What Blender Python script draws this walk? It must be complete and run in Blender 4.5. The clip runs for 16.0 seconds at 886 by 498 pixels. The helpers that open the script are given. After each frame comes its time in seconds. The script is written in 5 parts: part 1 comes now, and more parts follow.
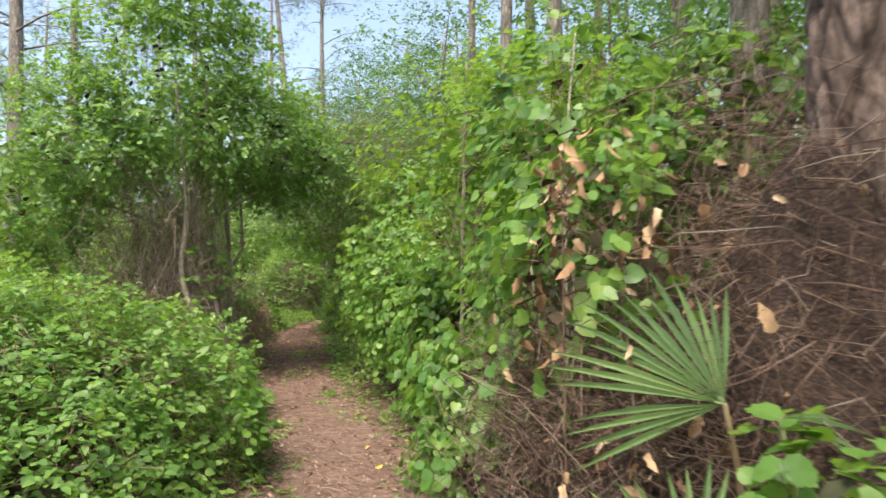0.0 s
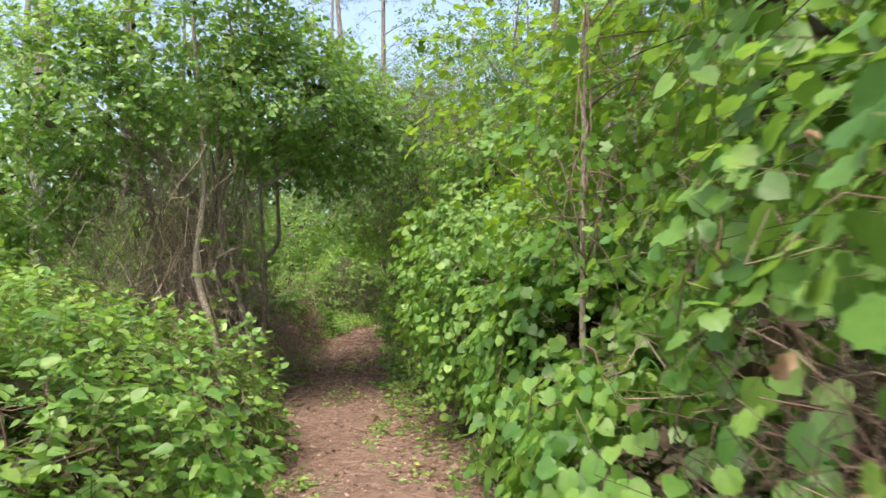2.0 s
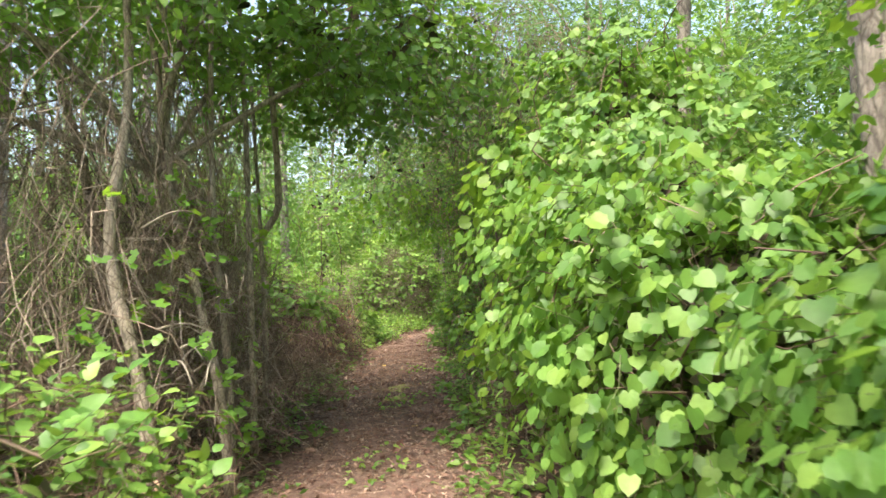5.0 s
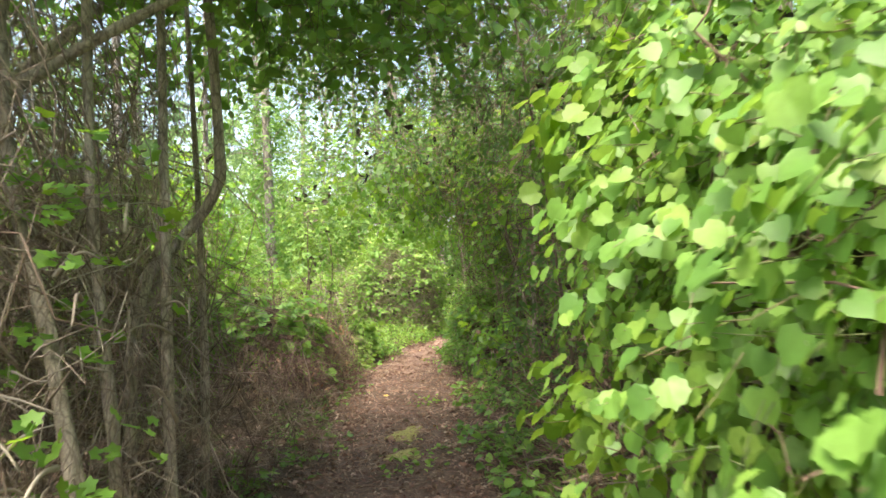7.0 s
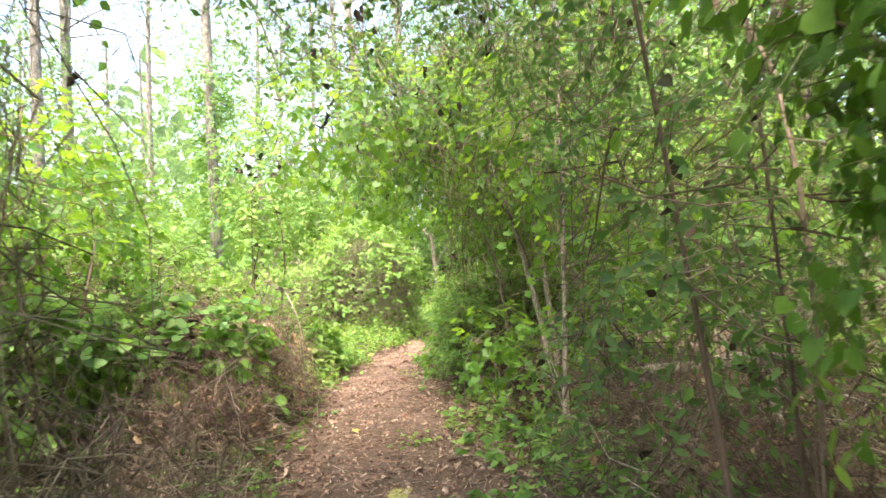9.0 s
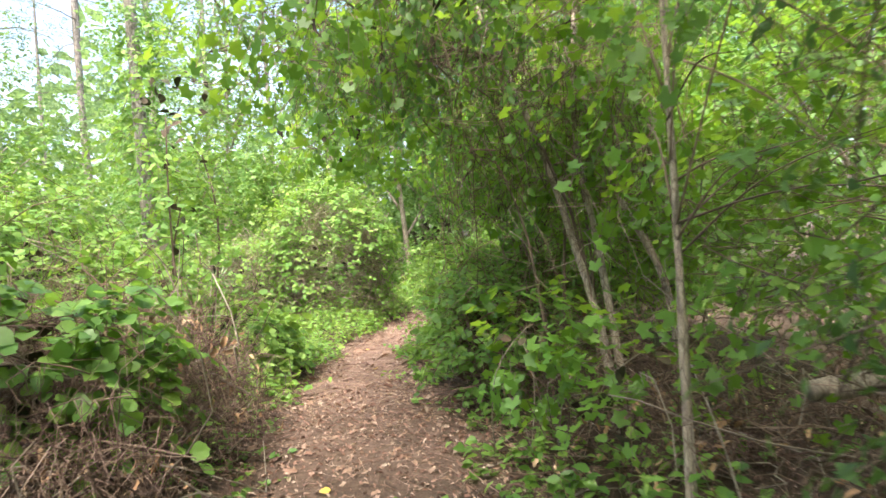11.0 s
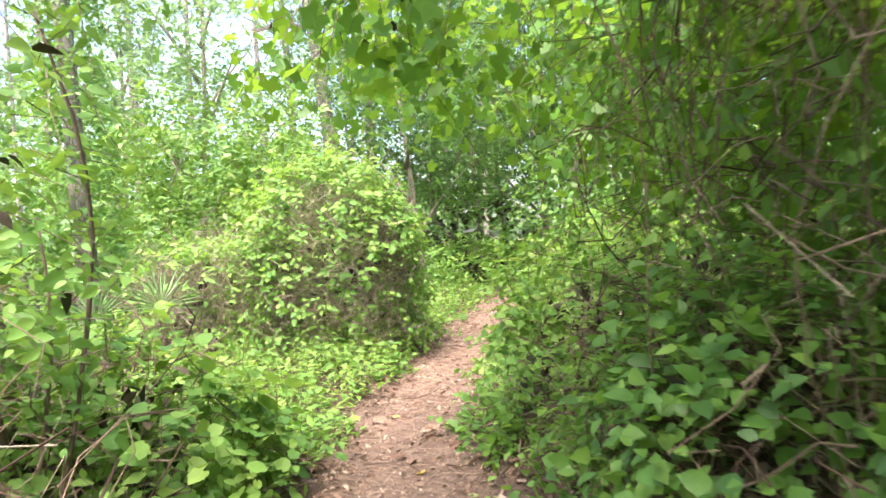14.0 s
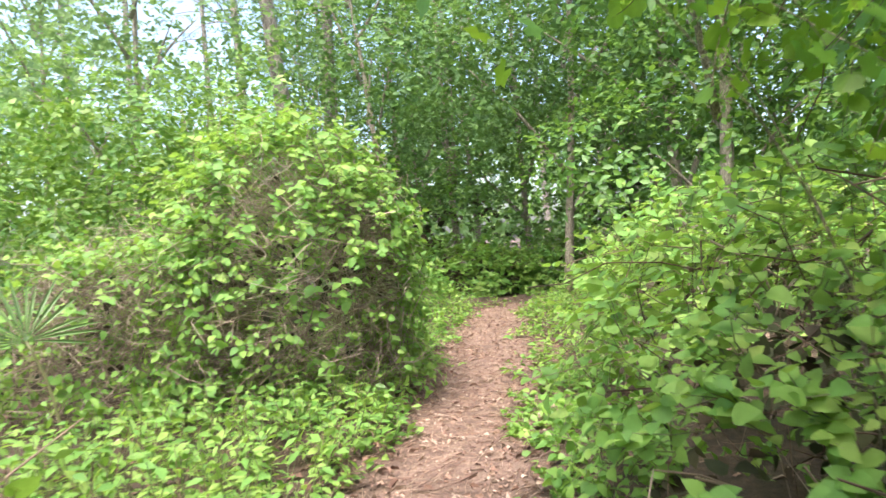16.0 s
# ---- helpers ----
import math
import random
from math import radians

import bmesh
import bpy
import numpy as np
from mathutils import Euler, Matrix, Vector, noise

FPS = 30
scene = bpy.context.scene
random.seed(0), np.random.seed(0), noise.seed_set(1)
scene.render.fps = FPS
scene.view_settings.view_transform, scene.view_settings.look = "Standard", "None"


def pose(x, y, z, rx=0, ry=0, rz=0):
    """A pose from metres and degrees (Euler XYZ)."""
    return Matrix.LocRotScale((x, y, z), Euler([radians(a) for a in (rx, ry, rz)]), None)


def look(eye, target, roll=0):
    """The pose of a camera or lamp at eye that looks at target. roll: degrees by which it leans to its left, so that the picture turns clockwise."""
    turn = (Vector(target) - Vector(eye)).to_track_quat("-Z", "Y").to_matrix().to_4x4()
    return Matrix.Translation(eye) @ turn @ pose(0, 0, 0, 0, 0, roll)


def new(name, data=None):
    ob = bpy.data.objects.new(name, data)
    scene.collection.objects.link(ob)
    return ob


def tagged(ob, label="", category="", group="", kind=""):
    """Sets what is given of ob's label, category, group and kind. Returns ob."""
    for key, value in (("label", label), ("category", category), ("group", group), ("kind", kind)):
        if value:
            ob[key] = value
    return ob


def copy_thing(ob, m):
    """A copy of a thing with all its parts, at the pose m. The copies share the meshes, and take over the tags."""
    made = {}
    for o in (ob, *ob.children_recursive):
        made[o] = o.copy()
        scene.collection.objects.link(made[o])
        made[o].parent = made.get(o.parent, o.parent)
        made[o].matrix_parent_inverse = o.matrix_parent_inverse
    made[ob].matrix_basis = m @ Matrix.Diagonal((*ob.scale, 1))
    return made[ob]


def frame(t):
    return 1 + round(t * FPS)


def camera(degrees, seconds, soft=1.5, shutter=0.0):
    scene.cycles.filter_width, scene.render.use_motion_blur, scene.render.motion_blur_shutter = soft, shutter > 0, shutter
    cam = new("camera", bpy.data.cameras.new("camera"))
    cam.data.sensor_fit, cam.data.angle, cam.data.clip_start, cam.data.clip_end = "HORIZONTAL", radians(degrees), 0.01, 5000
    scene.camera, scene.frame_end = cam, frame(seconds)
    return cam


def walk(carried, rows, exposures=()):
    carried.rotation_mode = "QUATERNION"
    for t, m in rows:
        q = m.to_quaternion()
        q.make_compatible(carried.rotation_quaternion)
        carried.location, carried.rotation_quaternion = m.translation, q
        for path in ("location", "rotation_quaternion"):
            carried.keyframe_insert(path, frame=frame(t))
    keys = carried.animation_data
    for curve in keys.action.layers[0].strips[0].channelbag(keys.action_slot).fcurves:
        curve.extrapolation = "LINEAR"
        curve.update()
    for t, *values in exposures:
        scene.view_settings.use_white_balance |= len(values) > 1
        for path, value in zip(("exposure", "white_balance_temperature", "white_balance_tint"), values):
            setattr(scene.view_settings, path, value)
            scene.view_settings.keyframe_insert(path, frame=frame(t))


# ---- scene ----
cam = camera(66.2, 16.0, soft=1.5, shutter=0.4)
METRES, EYE, TILT, LEAN, TURN = 17.0, 1.45, 2.0, 0.5, 0.0
ROWS = [
    (0.0, 0.0, 0.0, 0.0, 0.0, 0.0, -0.0),
    (0.5, 0.0, 0.0301, -0.0026, 2.88, -0.02, 0.05),
    (1.0, -0.0023, 0.0615, -0.0045, 2.73, -0.07, -0.29),
    (1.5, -0.0065, 0.0947, -0.0064, 4.66, 0.0, -0.4),
    (2.0, -0.0145, 0.1249, -0.0085, 5.26, 0.22, -0.11),
    (2.5, -0.0214, 0.1568, -0.0096, 6.74, 0.12, 0.45),
    (3.0, -0.0308, 0.1871, -0.0106, 6.38, -0.04, 0.21),
    (3.5, -0.0346, 0.2193, -0.0141, 6.47, -0.09, 0.24),
    (4.0, -0.0418, 0.2484, -0.0171, 6.37, 0.03, 0.06),
    (4.5, -0.0473, 0.2806, -0.0192, 9.37, -0.11, 0.54),
    (7.0, -0.0839, 0.4243, -0.0225, 9.31, 0.11, 1.5),
    (7.5, -0.0936, 0.4522, -0.0243, 8.59, -0.24, 1.82),
    (8.0, -0.0997, 0.4819, -0.0263, 8.59, -0.11, 1.95),
    (8.5, -0.1083, 0.5098, -0.0271, 7.46, -0.11, 1.8),
    (11.0, -0.1448, 0.6579, -0.0356, 2.92, -2.91, 3.13),
    (11.5, -0.1557, 0.69, -0.0386, 2.61, -2.59, 3.12),
    (12.0, -0.1627, 0.7217, -0.0396, 2.56, -2.73, 3.12),
    (12.5, -0.1663, 0.754, -0.0391, 2.6, -2.68, 3.09),
    (13.0, -0.1731, 0.7845, -0.0401, 2.78, -2.72, 3.29),
    (13.5, -0.1791, 0.8167, -0.0409, 2.83, -2.8, 3.27),
    (14.0, -0.189, 0.8445, -0.0427, 2.66, -2.89, 3.39),
    (14.5, -0.1952, 0.8754, -0.0443, 2.69, -2.56, 3.39),
    (15.0, -0.204, 0.9033, -0.0464, 2.43, -2.48, 3.47),
    (15.5, -0.2103, 0.9358, -0.0488, 2.05, -2.58, 3.46),
    (16.0, -0.2168, 0.9666, -0.0496, -0.88, -2.58, 3.71),
]
walk(cam, [(t, pose(0, 0, EYE, TILT, LEAN, TURN) @ pose(METRES * x, METRES * y, METRES * z, 90 + pitch, roll, yaw)) for t, x, y, z, yaw, pitch, roll in ROWS],
     exposures=[(0.0, 1.52, 6950, 10), (0.5, 1.38, 6950, 10), (1.4, 1.6, 6950, 10), (3.0, 1.65, 6800, 10), (4.5, 2.0, 7000, 10), (7.0, 2.4, 7200, 10), (7.5, 2.25, 7200, 10), (8.0, 2.65, 7200, 10), (8.5, 2.95, 7200, 10), (11.0, 2.5, 6850, 10), (11.6, 2.32, 6750, 10), (12.2, 2.35, 6700, 10), (13.5, 2.6, 6700, 10), (14.5, 2.75, 6650, 10), (15.0, 2.58, 6550, 10), (15.5, 2.65, 6500, 10), (16.0, 2.3, 6500, 10)])

# ---- world and light ----
world = bpy.data.worlds.new("sky")
scene.world = world
world.use_nodes = True
wn = world.node_tree.nodes
sky = wn.new("ShaderNodeTexSky")
sky.sky_type, sky.sun_disc = "NISHITA", False
SUN_EL, SUN_AZ = radians(62), radians(203)
sky.sun_elevation, sky.sun_rotation = SUN_EL, SUN_AZ
sky.dust_density, sky.air_density, sky.ozone_density = 4.5, 1.0, 1.0
wn["Background"].inputs["Strength"].default_value = 0.15
world.node_tree.links.new(sky.outputs["Color"], wn["Background"].inputs["Color"])
sun_data = bpy.data.lights.new("sun", "SUN")
sun_data.energy, sun_data.angle, sun_data.color = 1.7, radians(20), (1.0, 0.96, 0.88)
sun = new("sun", sun_data)
# the sun stands at SUN_AZ clockwise from +y
sun_dir = Vector((math.sin(SUN_AZ) * math.cos(SUN_EL), math.cos(SUN_AZ) * math.cos(SUN_EL), math.sin(SUN_EL)))
sun.matrix_world = look(sun_dir * 60, (0, 0, 0))


# ---- materials ----
def node(nt, kind, **values):
    n = nt.nodes.new(kind)
    for k, v in values.items():
        n.inputs[k.replace("_", " ")].default_value = v
    return n


def ramp_of(nt, fac, stops):
    r = nt.nodes.new("ShaderNodeValToRGB")
    while len(r.color_ramp.elements) < len(stops):
        r.color_ramp.elements.new(0.5)
    for e, (p, c) in zip(r.color_ramp.elements, stops):
        e.position, e.color = p, (*c, 1)
    nt.links.new(fac, r.inputs["Fac"])
    return r.outputs["Color"]


def fresh(name):
    m = bpy.data.materials.new(name)
    m.use_nodes = True
    return m, m.node_tree, m.node_tree.nodes["Principled BSDF"]


def piece_random(nt):
    """A random number for each leaf, joined into a crown or an object of its own."""
    g = nt.nodes.new("ShaderNodeNewGeometry")
    o = nt.nodes.new("ShaderNodeObjectInfo")
    a = nt.nodes.new("ShaderNodeMath")
    a.operation = "ADD"
    nt.links.new(g.outputs["Random Per Island"], a.inputs[0])
    nt.links.new(o.outputs["Random"], a.inputs[1])
    f = nt.nodes.new("ShaderNodeMath")
    f.operation = "FRACT"
    nt.links.new(a.outputs[0], f.inputs[0])
    return f.outputs[0], g


def leaf_material(name, tones, through_tone, share=0.35, rough=0.5):
    m, nt, bsdf = fresh(name)
    rnd, geo = piece_random(nt)
    patch = node(nt, "ShaderNodeTexNoise", Scale=1.7, Detail=3.0)
    nt.links.new(geo.outputs["Position"], patch.inputs["Vector"])
    fine = node(nt, "ShaderNodeTexNoise", Scale=60.0, Detail=2.0)
    nt.links.new(geo.outputs["Position"], fine.inputs["Vector"])
    mixv = nt.nodes.new("ShaderNodeMath")
    mixv.operation = "MULTIPLY_ADD"
    nt.links.new(patch.outputs["Fac"], mixv.inputs[0])
    mixv.inputs[1].default_value = 1.1
    off = nt.nodes.new("ShaderNodeMath")
    off.operation = "MULTIPLY_ADD"
    nt.links.new(rnd, off.inputs[0])
    off.inputs[1].default_value, off.inputs[2].default_value = 0.75, -0.42
    nt.links.new(off.outputs[0], mixv.inputs[2])
    n = len(tones)
    col = ramp_of(nt, mixv.outputs[0], [(i / (n - 1), c) for i, c in enumerate(tones)])
    mott = nt.nodes.new("ShaderNodeMixRGB")
    mott.blend_type = "MULTIPLY"
    nt.links.new(ramp_of(nt, fine.outputs["Fac"], [(0.3, (0.8, 0.8, 0.75)), (0.65, (1, 1, 1))]), mott.inputs[2])
    mott.inputs[0].default_value = 0.8
    nt.links.new(col, mott.inputs[1])
    nt.links.new(mott.outputs[0], bsdf.inputs["Base Color"])
    bsdf.inputs["Roughness"].default_value = rough
    bump = node(nt, "ShaderNodeBump", Strength=0.35, Distance=0.004)
    nt.links.new(fine.outputs["Fac"], bump.inputs["Height"])
    nt.links.new(bump.outputs["Normal"], bsdf.inputs["Normal"])
    if share:
        tr = node(nt, "ShaderNodeBsdfTranslucent", Color=(*through_tone, 1))
        tint = nt.nodes.new("ShaderNodeMixRGB")
        tint.inputs[0].default_value, tint.inputs[2].default_value = 0.6, (*through_tone, 1)
        nt.links.new(mott.outputs[0], tint.inputs[1])
        nt.links.new(tint.outputs[0], tr.inputs["Color"])
        mx = nt.nodes.new("ShaderNodeMixShader")
        mx.inputs["Fac"].default_value = share
        nt.links.new(bsdf.outputs[0], mx.inputs[1])
        nt.links.new(tr.outputs[0], mx.inputs[2])
        nt.links.new(mx.outputs[0], nt.nodes["Material Output"].inputs["Surface"])
    return m


def bark_material(name, tones, scale, stretch, depth, rough=0.9):
    m, nt, bsdf = fresh(name)
    tc = nt.nodes.new("ShaderNodeTexCoord")
    mp = nt.nodes.new("ShaderNodeMapping")
    mp.inputs["Scale"].default_value = (1, 1, stretch)
    nt.links.new(tc.outputs["Object"], mp.inputs["Vector"])
    big = node(nt, "ShaderNodeTexNoise", Scale=scale, Detail=6.0, Distortion=0.6)
    nt.links.new(mp.outputs[0], big.inputs["Vector"])
    vor = node(nt, "ShaderNodeTexVoronoi", Scale=scale * 1.4)
    vor.feature = "DISTANCE_TO_EDGE"
    nt.links.new(mp.outputs[0], vor.inputs["Vector"])
    n = len(tones)
    col = ramp_of(nt, big.outputs["Fac"], [(0.28 + 0.45 * i / (n - 1), c) for i, c in enumerate(tones)])
    mul = nt.nodes.new("ShaderNodeMixRGB")
    mul.blend_type = "MULTIPLY"
    mul.inputs[0].default_value = 0.75
    nt.links.new(col, mul.inputs[1])
    nt.links.new(ramp_of(nt, vor.outputs["Distance"], [(0.0, (0.35, 0.33, 0.32)), (0.12, (1, 1, 1))]), mul.inputs[2])
    flake = node(nt, "ShaderNodeTexNoise", Scale=scale * 7.0, Detail=8.0, Roughness=0.7, Distortion=0.8)
    nt.links.new(mp.outputs[0], flake.inputs["Vector"])
    fl = nt.nodes.new("ShaderNodeMixRGB")
    fl.blend_type = "MULTIPLY"
    fl.inputs[0].default_value = 0.85
    nt.links.new(mul.outputs[0], fl.inputs[1])
    nt.links.new(ramp_of(nt, flake.outputs["Fac"], [(0.32, (0.42, 0.38, 0.36)), (0.52, (0.95, 0.93, 0.9)), (0.7, (1.35, 1.3, 1.28))]), fl.inputs[2])
    crack = nt.nodes.new("ShaderNodeAttribute")
    crack.attribute_name = "crack"
    cr = nt.nodes.new("ShaderNodeMixRGB")
    cr.inputs[2].default_value = (0.03, 0.022, 0.018, 1)
    nt.links.new(crack.outputs["Fac"], cr.inputs[0])
    nt.links.new(fl.outputs[0], cr.inputs[1])
    nt.links.new(cr.outputs[0], bsdf.inputs["Base Color"])
    bsdf.inputs["Roughness"].default_value = rough
    b3 = node(nt, "ShaderNodeBump", Strength=0.8, Distance=depth * 0.5)
    nt.links.new(flake.outputs["Fac"], b3.inputs["Height"])
    bump = node(nt, "ShaderNodeBump", Strength=0.7, Distance=depth)
    nt.links.new(b3.outputs["Normal"], bump.inputs["Normal"])
    nt.links.new(vor.outputs["Distance"], bump.inputs["Height"])
    b2 = node(nt, "ShaderNodeBump", Strength=0.6, Distance=depth * 0.6)
    nt.links.new(big.outputs["Fac"], b2.inputs["Height"])
    nt.links.new(bump.outputs["Normal"], b2.inputs["Normal"])
    nt.links.new(b2.outputs["Normal"], bsdf.inputs["Normal"])
    return m


def dry_material(name, tones, rough=0.85):
    """Dead stems, needles and leaves: one tone a piece, with a little grain."""
    m, nt, bsdf = fresh(name)
    rnd, geo = piece_random(nt)
    grain = node(nt, "ShaderNodeTexNoise", Scale=35.0, Detail=3.0)
    nt.links.new(geo.outputs["Position"], grain.inputs["Vector"])
    n = len(tones)
    col = ramp_of(nt, rnd, [(i / (n - 1), c) for i, c in enumerate(tones)])
    mul = nt.nodes.new("ShaderNodeMixRGB")
    mul.blend_type = "MULTIPLY"
    mul.inputs[0].default_value = 0.7
    nt.links.new(col, mul.inputs[1])
    nt.links.new(ramp_of(nt, grain.outputs["Fac"], [(0.3, (0.6, 0.58, 0.55)), (0.65, (1, 1, 1))]), mul.inputs[2])
    nt.links.new(mul.outputs[0], bsdf.inputs["Base Color"])
    bsdf.inputs["Roughness"].default_value = rough
    return m


GRAPE = leaf_material("grape_leaf", [(0.055, 0.14, 0.028), (0.0968, 0.22, 0.042), (0.154, 0.295, 0.057), (0.237, 0.365, 0.073)], (0.308, 0.53, 0.055), 0.42)
BRAMBLE = leaf_material("bramble_leaf", [(0.048, 0.134, 0.0246), (0.0958, 0.227, 0.037), (0.171, 0.309, 0.0616), (0.277, 0.391, 0.0862)], (0.315, 0.488, 0.05), 0.3)
OAK = leaf_material("oak_leaf", [(0.0384, 0.108, 0.0271), (0.0799, 0.196, 0.0431), (0.133, 0.273, 0.0554), (0.213, 0.35, 0.0801)], (0.315, 0.53, 0.06), 0.42, 0.45)
STAR = leaf_material("sweetgum_leaf", [(0.048, 0.144, 0.0246), (0.0905, 0.227, 0.037), (0.16, 0.33, 0.0493)], (0.406, 0.615, 0.04), 0.46)
HERB = leaf_material("herb_leaf", [(0.0746, 0.185, 0.037), (0.129, 0.278, 0.0554), (0.202, 0.35, 0.0739), (0.286, 0.395, 0.095)], (0.361, 0.551, 0.06), 0.4, 0.65)
LUSH = leaf_material("lush_leaf", [(0.048, 0.134, 0.032), (0.0958, 0.227, 0.0493), (0.16, 0.309, 0.0616), (0.244, 0.391, 0.0862)], (0.315, 0.53, 0.06), 0.44, 0.42)
# lighter grape leaf: the glow of lit, hanging leaves put into its colour
LIT_GRAPE = leaf_material("lit_grape_leaf", [(0.0935, 0.22, 0.035), (0.165, 0.32, 0.05), (0.253, 0.40, 0.065)], (0.407, 0.60, 0.06), 0.55)
DARK = leaf_material("wood_leaf", [(0.0275, 0.075, 0.024), (0.055, 0.135, 0.038), (0.0935, 0.20, 0.052), (0.143, 0.26, 0.065)], (0.242, 0.40, 0.07), 0.4, 0.6)
# paler greens put the distance haze into the leaf colour
HAZE = leaf_material("hazed_leaf", [(0.088, 0.17, 0.07), (0.154, 0.26, 0.10), (0.22, 0.34, 0.125)], (0.308, 0.46, 0.13), 0.45, 0.65)
PINE = leaf_material("pine_needle", [(0.04, 0.09, 0.05), (0.08, 0.15, 0.07), (0.12, 0.20, 0.09)], (0.15, 0.25, 0.08), 0.2)
PALM = leaf_material("palmetto_blade", [(0.065, 0.125, 0.045), (0.10, 0.175, 0.06), (0.155, 0.235, 0.085)], (0.22, 0.34, 0.07), 0.2, 0.38)
DEADLEAF = dry_material("dead_leaf", [(0.22, 0.12, 0.06), (0.36, 0.22, 0.12), (0.50, 0.34, 0.20), (0.58, 0.44, 0.30)])
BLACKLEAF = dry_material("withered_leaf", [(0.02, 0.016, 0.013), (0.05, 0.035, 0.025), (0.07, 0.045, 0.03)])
LITTER = dry_material("leaf_litter", [(0.13, 0.068, 0.05), (0.21, 0.118, 0.088), (0.29, 0.18, 0.135), (0.34, 0.235, 0.185), (0.45, 0.355, 0.29)])
# browns darkened to stand for the shade deep in the vine heap
HEAP_CORE = bark_material("heap_core_shade", [(0.02, 0.013, 0.01), (0.055, 0.033, 0.024), (0.12, 0.075, 0.052)], 30.0, 1.0, 0.02)
TANGLE = dry_material("dead_vine", [(0.075, 0.043, 0.032), (0.13, 0.078, 0.058), (0.20, 0.13, 0.098), (0.33, 0.245, 0.19)])
VINE = dry_material("dry_vine", [(0.13, 0.095, 0.07), (0.22, 0.165, 0.125), (0.32, 0.25, 0.195), (0.43, 0.35, 0.28)])
# dark tones stand in for the shade deep inside the shrubs
INNER = dry_material("shade_toned_leaf", [(0.03, 0.03, 0.014), (0.05, 0.06, 0.02), (0.07, 0.05, 0.03), (0.10, 0.07, 0.045)])
GREYTWIG = dry_material("grey_twig", [(0.20, 0.16, 0.13), (0.30, 0.26, 0.21), (0.42, 0.37, 0.31)])
DARKTWIG = dry_material("dark_twig", [(0.10, 0.07, 0.055), (0.17, 0.12, 0.09), (0.25, 0.19, 0.145)])
GREENSTEM = dry_material("green_stem", [(0.10, 0.15, 0.05), (0.16, 0.18, 0.07), (0.20, 0.14, 0.08)], 0.6)
PINEBARK = bark_material("pine_bark", [(0.06, 0.042, 0.036), (0.15, 0.11, 0.095), (0.30, 0.24, 0.21)], 5.5, 0.5, 0.015)
GREYBARK = bark_material("grey_bark", [(0.19, 0.165, 0.13), (0.33, 0.29, 0.235), (0.47, 0.42, 0.345)], 26.0, 0.3, 0.006)
FARBARK = bark_material("far_bark", [(0.14, 0.125, 0.115), (0.26, 0.235, 0.21), (0.39, 0.355, 0.32)], 10.0, 0.35, 0.03)


# ---- mesh tools ----
RNG = np.random.default_rng(7)
UP = np.array((0.0, 0.0, 1.0))


def unit(v):
    return v / np.maximum(np.linalg.norm(v, axis=-1, keepdims=True), 1e-9)


def mesh_of(name, verts, faces, material, smooth=False):
    """A mesh of triangles (or quads) from numpy arrays."""
    me = bpy.data.meshes.new(name)
    k = faces.shape[1]
    me.vertices.add(len(verts))
    me.vertices.foreach_set("co", np.ascontiguousarray(verts, dtype=np.float32).ravel())
    me.loops.add(faces.size)
    me.loops.foreach_set("vertex_index", np.ascontiguousarray(faces, dtype=np.int32).ravel())
    me.polygons.add(len(faces))
    me.polygons.foreach_set("loop_start", np.arange(0, faces.size, k, dtype=np.int32))
    me.polygons.foreach_set("use_smooth", np.full(len(faces), smooth))
    me.update(calc_edges=True)
    me.materials.append(material)
    return me


def thing(name, at, label, category, group=""):
    ob = new(name)
    ob.empty_display_size = 0.2
    ob.location = at
    return tagged(ob, label, category, group)


def part(name, me, parent, label="", kind=""):
    """Links a mesh given in world metres under a thing that stands unturned at its base."""
    ob = new(name, me)
    ob.parent = parent
    if parent.parent is None:
        ob.matrix_parent_inverse = Matrix.Translation(-Vector(parent.location))
    return tagged(ob, label, kind=kind)


# ---- leaf shapes: base at the origin, along +y, one long, facing +z ----
def outline_leaf(side, fold=0.18, curl=0.12, notch=0.0):
    """A leaf folded on its midrib, from half widths and heights up one side."""
    ys = [y for _, y in side]
    rib = [(0, max(notch, 0.0), 0)] + [(0, max(y, 0.02), 0) for y in ys[1:-1]] + [(0, 1.0, 0)]
    left = [(-w, y, 0) for w, y in side[:-1]]
    right = [(w, y, 0) for w, y in side[:-1]]
    v = np.array(rib + left + right, dtype=float)
    v[:, 2] = fold * np.abs(v[:, 0]) - curl * v[:, 1] ** 2
    nr, ns = len(rib), len(left)
    f = []
    for s, o in ((0, nr), (1, nr + ns)):
        for i in range(ns - 1):
            a, b, c, d = i, i + 1, o + i + 1, o + i
            f += [(a, b, c), (a, c, d)] if s else [(a, c, b), (a, d, c)]
        a, b, c = ns - 1, nr - 1, o + ns - 1
        f.append((a, b, c) if s else (a, c, b))
    return v, np.array(f, dtype=np.int32)


def star_leaf(lobes=5, inner=0.43, fold=0.1):
    """A leaf with pointed lobes round its stalk's end."""
    n = lobes * 2 + 1
    v = [(0, 0.42, 0)]
    for i in range(n):
        a = radians(-90 - 20 + (i + 0.5) * (-320) / n)
        r = 0.58 if i % 2 else inner
        r *= 1.0 if abs(i - n // 2) < 3 else 0.82
        v.append((r * math.cos(a), 0.42 + r * math.sin(a), 0))
    v = np.array(v, dtype=float)
    v[:, 2] = fold * np.hypot(v[:, 0], v[:, 1] - 0.42) ** 2 * 2 - 0.14 * v[:, 1] ** 2
    f = [(0, i + 1, i) for i in range(1, n)]
    return v, np.array(f, dtype=np.int32)


